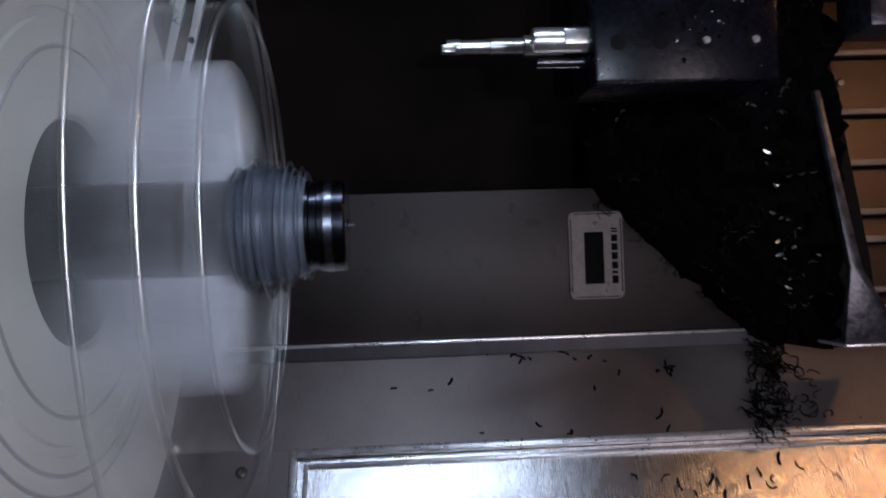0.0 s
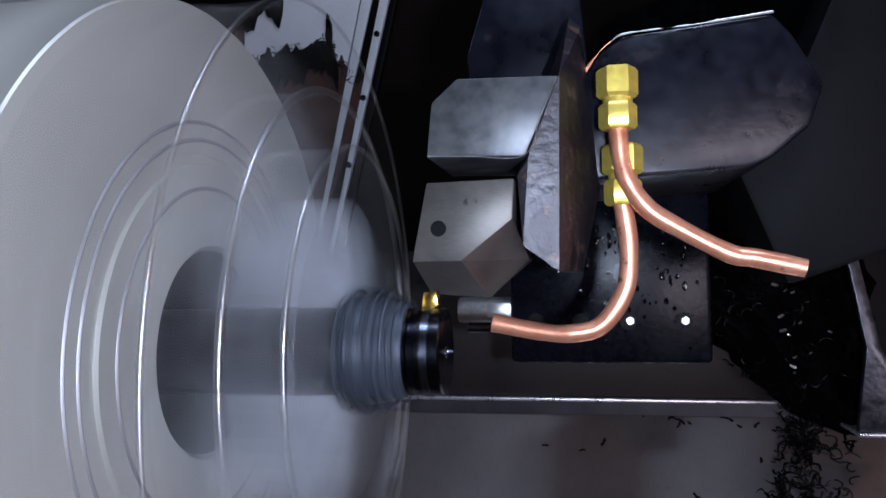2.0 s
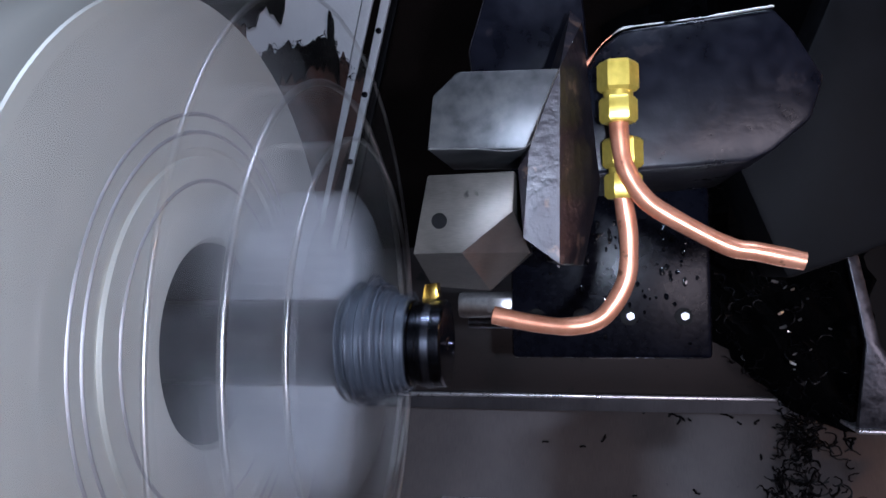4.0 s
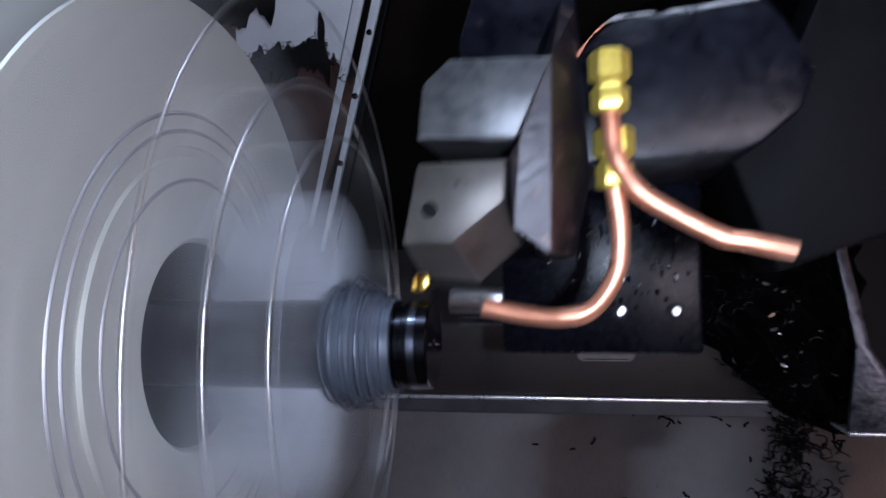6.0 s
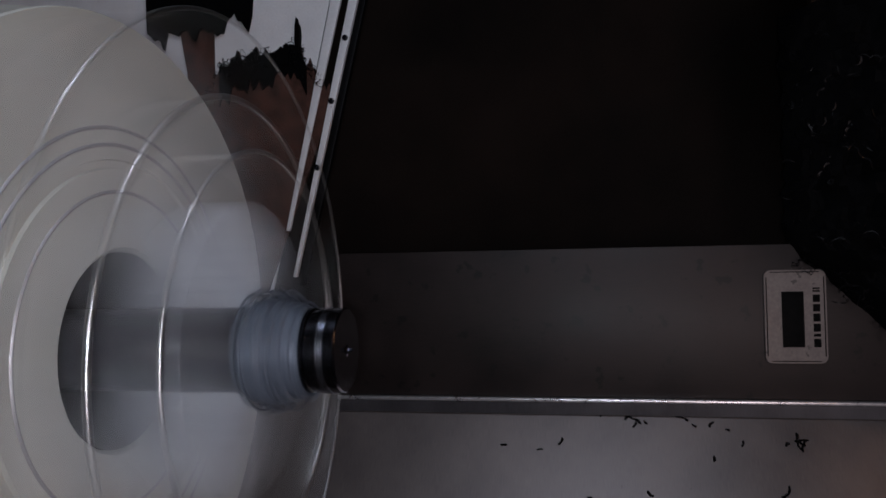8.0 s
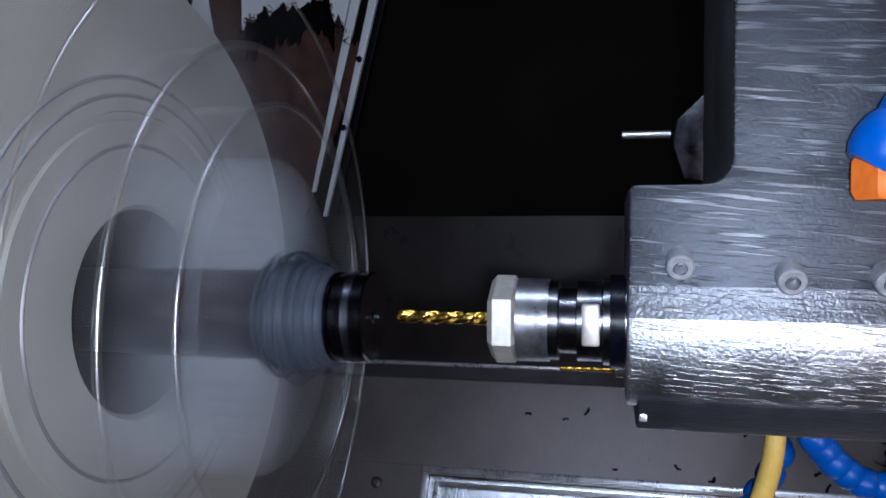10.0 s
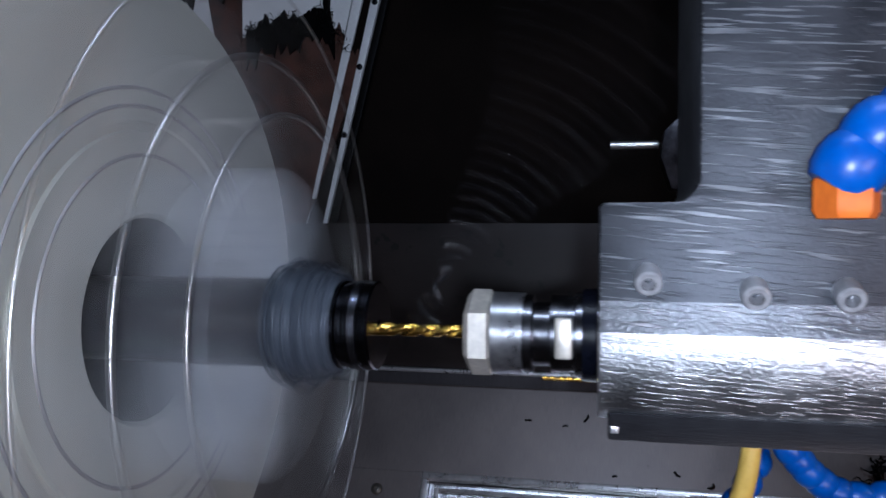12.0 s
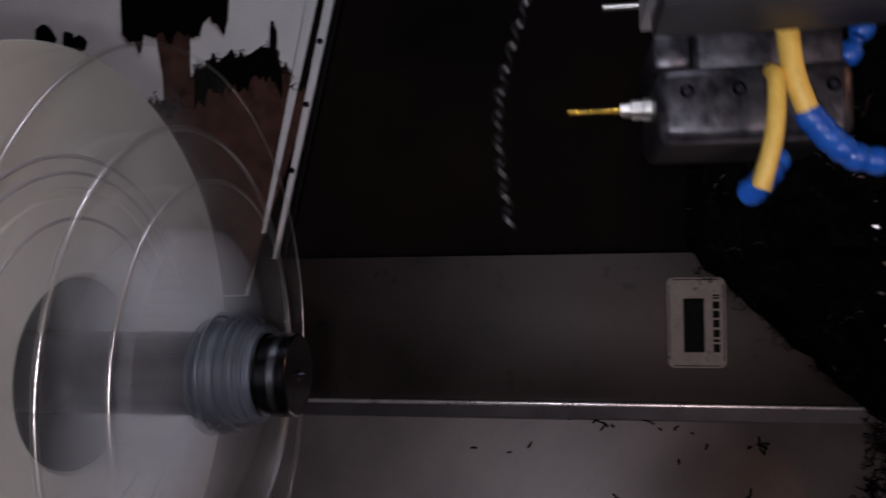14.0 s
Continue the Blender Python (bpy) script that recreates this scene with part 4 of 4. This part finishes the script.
    for x, z in ((-0.0016, 0.0585), (0.0272, 0.0550), (0.0512, 0.0550)):
        part("set_screw", socket_screw(0.0038, 0.007), SCREW, body, "bright socket set screw", m=Matrix.Translation((x, -0.0310, z)) @ pose(0, 0, 0, 0, -24, 90))
    collet = part("collet_chuck", lathe([(-0.044, 0), (-0.044, 0.0130), (-0.0365, 0.0128), (-0.036, 0.0105), (-0.031, 0.0105), (-0.0305, 0.0128), (-0.0230, 0.0128), (-0.0225, 0.0140), (-0.015, 0.0140)], 48, 0, axis), SHANK, tur, "dark wet steel collet chuck", m=HALF)
    part("collet_nut", hex_nut(-0.0585, -0.0490, 0.0250, 0, axis, 0.0018), NUT, collet, "hexagonal collet nut")
    part("nut_skirt", lathe([(-0.0495, 0.0136), (-0.0395, 0.0134), (-0.0395, 0.010)], 40, 0, axis), WET, collet)
    part("wrench_flat", box(-0.0290, -0.0235, -0.0136, -0.0100, axis - 0.0065, axis + 0.0065, 0.0008), NUT, collet, "milled wrench flat")
    part("flange", lathe([(-0.0205, 0.0105), (-0.0205, 0.0150), (-0.0160, 0.0152), (-0.0160, 0.010)], 40, 0, axis), BLACKBOX, collet, "black flange ring")
    part("drill", twist_drill(-0.0915, -0.056, 0.0023, axis), GOLD, tur, "gold coated twist drill", m=HALF)

    # small drill in its own block behind
    small = part("small_drill_holder", box(-0.002, 0.088, 0.108, 0.19, -0.020, 0.018, 0.0070, None, 4), BLOCKDARK, tur, "oily grey block of the small drill", m=HALF)
    part("upper_block", box(0.017, 0.084, 0.1105, 0.20, 0.008, 0.07, 0.003), BLOCKDARK, small)
    part("side_lug", box(-0.002, 0.0165, 0.122, 0.19, 0.020, 0.038, 0.003), BLOCKDARK, small)
    for x in (0.012, 0.036, 0.078):
        part("set_screw", socket_screw(0.0034, 0.004), BLACKBOX, small, "black set screw in the block", m=Matrix.Translation((x, 0.1074, 0.005)) @ pose(0, 0, 0, 0, 0, 90))
    part("small_collet", lathe([(-0.0175, 0), (-0.0175, 0.0034), (-0.0125, 0.0038), (-0.012, 0.0052), (-0.0065, 0.0052), (-0.006, 0.0060), (-0.002, 0.0060)], 24, 0.138, 0.003), BRIGHT, tur, "small bright collet", m=HALF)
    part("small_drill", twist_drill(-0.0455, -0.0175, 0.0012, 0.003, 0.138), GOLD, tur, "slim gold drill", m=HALF)
    part("ejector_pin", lathe([(-0.0115, 0), (-0.0115, 0.0032), (-0.011, 0.0036), (0.030, 0.0036)], 20, 0.45, 0.1625), BRIGHT, tur, "bright steel pin", m=HALF)
    part("pin_bracket", prism([(0.031, 0.150), (0.034, 0.172), (0.066, 0.203), (0.070, 0.118), (0.040, 0.122)], 0.43, 0.46, "y", 0.001), BLOCKDARK, tur, "grey angled bracket", m=HALF)
    for k in range(3):
        part("disc_rib", box(0.076 + 0.012 * k, 0.083 + 0.012 * k, 0.425, 0.46, 0.150, 0.26, 0.002), SHADE, tur, m=HALF)

    # coolant nozzles of jointed plastic
    def jointed(points, r, n, label):
        first = None
        pts = [Vector(p) for p in points]
        for i in range(n):
            u = i / (n - 1) * (len(pts) - 1)
            k = min(int(u), len(pts) - 2)
            c = pts[k].lerp(pts[k + 1], u - k)
            d = (pts[k + 1] - pts[k]).normalized()
            m = Matrix.Translation(c) @ turn_to(d)
            own = lathe([(-1.0 * r, 0), (-1.0 * r, 0.72 * r), (-0.75 * r, 0.9 * r), (-0.35 * r, r), (0.1 * r, r), (0.45 * r, 0.88 * r), (0.7 * r, 0.62 * r), (1.1 * r, 0.55 * r), (1.1 * r, 0)], 20)
            own.transform(m)
            if first is None:
                first = part("jointed_hose", own, BLUE, tur, label, m=HALF)
            else:
                part("hose_joint", own, BLUE, first)
        return first

    jointed([(0.0512, -0.033, 0.0925), (0.0600, -0.034, 0.1030), (0.078, -0.024, 0.112), (0.11, 0.0, 0.118)], 0.0096, 5, "blue jointed coolant hose with an orange tip")
    part("orange_nozzle", hex_nut(-0.0075, 0.0045, 0.0145, chamfer=0.002), ORANGE, tur, "orange hexagonal nozzle", m=HALF @ Matrix.Translation((0.0492, -0.032, 0.0815)) @ pose(0, 0, 0, 0, 90, 0))
    jointed([(0.0625, 0.088, -0.0150), (0.0690, 0.089, -0.0230), (0.0785, 0.092, -0.031), (0.0940, 0.094, -0.0345), (0.1135, 0.097, -0.029), (0.140, 0.10, -0.016)], 0.0064, 10, "blue jointed coolant hose")
    jointed([(0.0800, 0.130, 0.000), (0.0860, 0.132, 0.012), (0.0960, 0.134, 0.030), (0.108, 0.136, 0.052)], 0.0060, 6, "blue jointed coolant hose")
    part("yellow_nozzle", hose([(0.0520, 0.086, 0.034), (0.0525, 0.086, 0.020), (0.0548, 0.086, 0.004), (0.0610, 0.087, -0.0135)], 0.0050), YELLOW, tur, "yellow nozzle tube", m=HALF)
    part("yellow_nozzle", hose([(0.0455, 0.089, 0.008), (0.0463, 0.084, 0.003), (0.0456, 0.082, -0.012), (0.0434, 0.082, -0.027), (0.0385, 0.084, -0.0455)], 0.0042, radii=lambda u: 0.0036 + 0.0008 * u), YELLOW, tur, "yellow curved nozzle tube", m=HALF)
    jointed([(0.0365, 0.089, -0.0455), (0.046, 0.104, -0.038), (0.055, 0.119, -0.028)], 0.0062, 4, "blue jointed coolant hose")
    return tur


def block_profile(axis):
    """The bored block in one piece: a round nose round the drill's axis, a flat face above it, stepped back over the nose with a fillet."""
    face = [(0.034, axis - 0.0240), (-0.0120, axis - 0.0240)]
    face += [(-0.0275 * math.cos(radians(a)), axis + 0.0275 * math.sin(radians(a))) for a in range(-52, 19, 5)]
    face += [(-0.0262, axis + 0.0130), (-0.0260, axis + 0.0260), (-0.0258, axis + 0.0365)]
    top = axis + 0.0415
    step = [(top - 0.0012, -0.0155), (top, -0.0143), (top + 0.0001, 0.0045)]
    step += [(top + 0.008 * (1 - math.cos(radians(a))), 0.0045 + 0.008 * math.sin(radians(a))) for a in (15, 30, 45, 60, 75, 90)] + [(0.24, 0.0125)]
    rows = [(y, z, -0.0155) for y, z in face] + [(-0.0257, z, x) for z, x in step]
    bm = bmesh.new()
    lines = []
    for y, z, x in rows:
        lines.append([bm.verts.new(p) for p in ((x, 0.045, z), (x, y + 0.0010, z), (x + 0.0004, y + 0.0003, z), (x + 0.0011, y, z), (0.06, y, z), (0.135, y, z), (0.135, 0.045, z))])
    for a, b in zip(lines, lines[1:]):
        for k in range(6):
            bm.faces.new((a[k], a[k + 1], b[k + 1], b[k]))
    bm.faces.new(lines[0])
    bm.faces.new(lines[-1][::-1])
    return bm


def twist_drill(x0, x1, r, z, y=0.0):
    """A twist drill along x with two flutes, its point at x0."""
    bm = bmesh.new()
    n, seg = 60, 20
    rings = []
    for i in range(n + 1):
        u = i / n
        x = x0 + (x1 - x0) * u
        turn = (x1 - x0) * u / (r * 7) * 2 * math.pi
        taper = min(1.0, (x - x0) / (r * 0.6) + 0.05)
        ring = []
        for k in range(seg):
            a = 2 * math.pi * k / seg
            f = 1 - 0.45 * max(0.0, math.cos(2 * (a - turn))) ** 1.5 * (1 if u < 0.86 else 0)
            ring.append(bm.verts.new((x, y + r * f * taper * math.sin(a), z + r * f * taper * math.cos(a))))
        rings.append(ring)
    for a, b in zip(rings, rings[1:]):
        for k in range(seg):
            bm.faces.new((a[k], a[(k + 1) % seg], b[(k + 1) % seg], b[k]))
    bm.faces.new(rings[0])
    bm.faces.new(rings[-1])
    return bm


chuck = spinning_chuck()
work = spinning_workpiece()
housing()
white_panel()
end_cover()
cover = carriage()
tools = turret()
scattered_chips()
string = chip_string()

# seconds, travel along the spindle, travel up the slant, turn of the turret
TRAVEL = [
    (0, 0.1351, 0.1164, 0),
    (0.5, 0.1054, 0.0973, 0),
    (1, 0.0344, 0.0528, 0),
    (1.5, 0.0021, 0.0064, 0),
    (2, 0.0010, 0.0003, 0),
    (4.5, 0.0005, 0.0003, 0),
    (5, 0.0000, 0.0000, 0),
    (5.9, 0.0000, 0.0005, 0),
    (6, 0.0020, 0.0041, 0),
    (6.5, 0.0687, 0.0545, 0),
    (7, 0.1401, 0.1055, 0),
    (7.2, 0.1461, 0.1155, 0),
    (7.6, 0.1900, 0.2000, 0),
    (7.8, 0.2000, 0.2600, 0),
    (8, 0.2000, 0.2700, 60),
    (8.2, 0.2000, 0.2700, 120),
    (8.4, 0.2000, 0.2600, 180),
    (8.7, 0.1800, 0.2000, 180),
    (9.3, 0.1058, 0.0326, 180),
    (9.5, 0.1018, 0.0106, 180),
    (10, 0.0994, -0.0400, 180),
    (11, 0.0886, -0.0400, 180),
    (11.5, 0.0853, -0.0400, 180),
    (12, 0.0897, -0.0417, 180),
    (12.5, 0.1265, -0.0213, 180),
    (13, 0.1440, 0.0331, 180),
    (13.5, 0.1458, 0.0790, 180),
    (13.7, 0.1450, 0.0970, 180),
    (14, 0.1446, 0.1176, 180),
]


def motions():
    spin = [(k / FPS, SLANT @ pose(0, 0, 0, -89 * k)) for k in range(0, 14 * FPS + 1)]
    walk(chuck, spin)
    walk(work, spin)
    walk(cover, [(t, SLANT @ Matrix.Translation((x, 0, 0))) for t, x, z, turn in TRAVEL])
    # chip hides inside the solid bar, is drawn out on the drill, then hangs
    swing = {13.5: 26, 13.7: 2, 14: 6}
    hung = [(t, SLANT @ Matrix.Translation((x - 0.060, -0.002, z + 0.042)) @ pose(0, 0, 0, 0, swing[t], 0)) for t, x, z, turn in TRAVEL if t in swing]
    hole = SLANT @ Matrix.Translation((-0.150, 0, 0)) @ pose(0, 0, 0, 0, 90, 0)
    # whirled round by the drill: seconds, place, turn
    whirl = [(11.1, -0.150, 0, 0, 90), (11.2, -0.060, -0.001, 0, 90), (11.3, 0.004, -0.006, -0.012, 30), (11.4, 0.005, -0.006, -0.020, -14), (11.5, 0.006, -0.006, -0.022, 4),
             (11.6, 0.010, -0.006, 0.004, 88), (11.7, 0.014, -0.006, 0.012, 160), (11.9, 0.022, -0.008, 0.014, 140), (12.0, 0.026, -0.008, 0.014, 212), (12.1, 0.020, -0.008, 0.014, 285),
             (12.2, 0.016, -0.006, 0.012, 210), (12.3, 0.020, -0.005, 0.012, 140), (12.4, 0.030, -0.004, 0.016, 70), (12.5, 0.040, -0.004, 0.024, 140), (12.6, 0.050, -0.004, 0.032, 80),
             (12.9, 0.078, -0.004, 0.070, 110), (13.0, 0.082, -0.004, 0.077, 48), (13.2, 0.084, -0.004, 0.090, -10)]
    walk(string, [(0, hole)] + [(t, SLANT @ Matrix.Translation((x, y, z)) @ pose(0, 0, 0, 0, a, 0)) for t, x, y, z, a in whirl] + hung)
    about = Matrix.Translation(CENTRE)
    walk(tools, [(t, SLANT @ Matrix.Translation((x, 0, z)) @ about @ pose(0, 0, 0, turn) @ about.inverted()) for t, x, z, turn in TRAVEL])


motions()
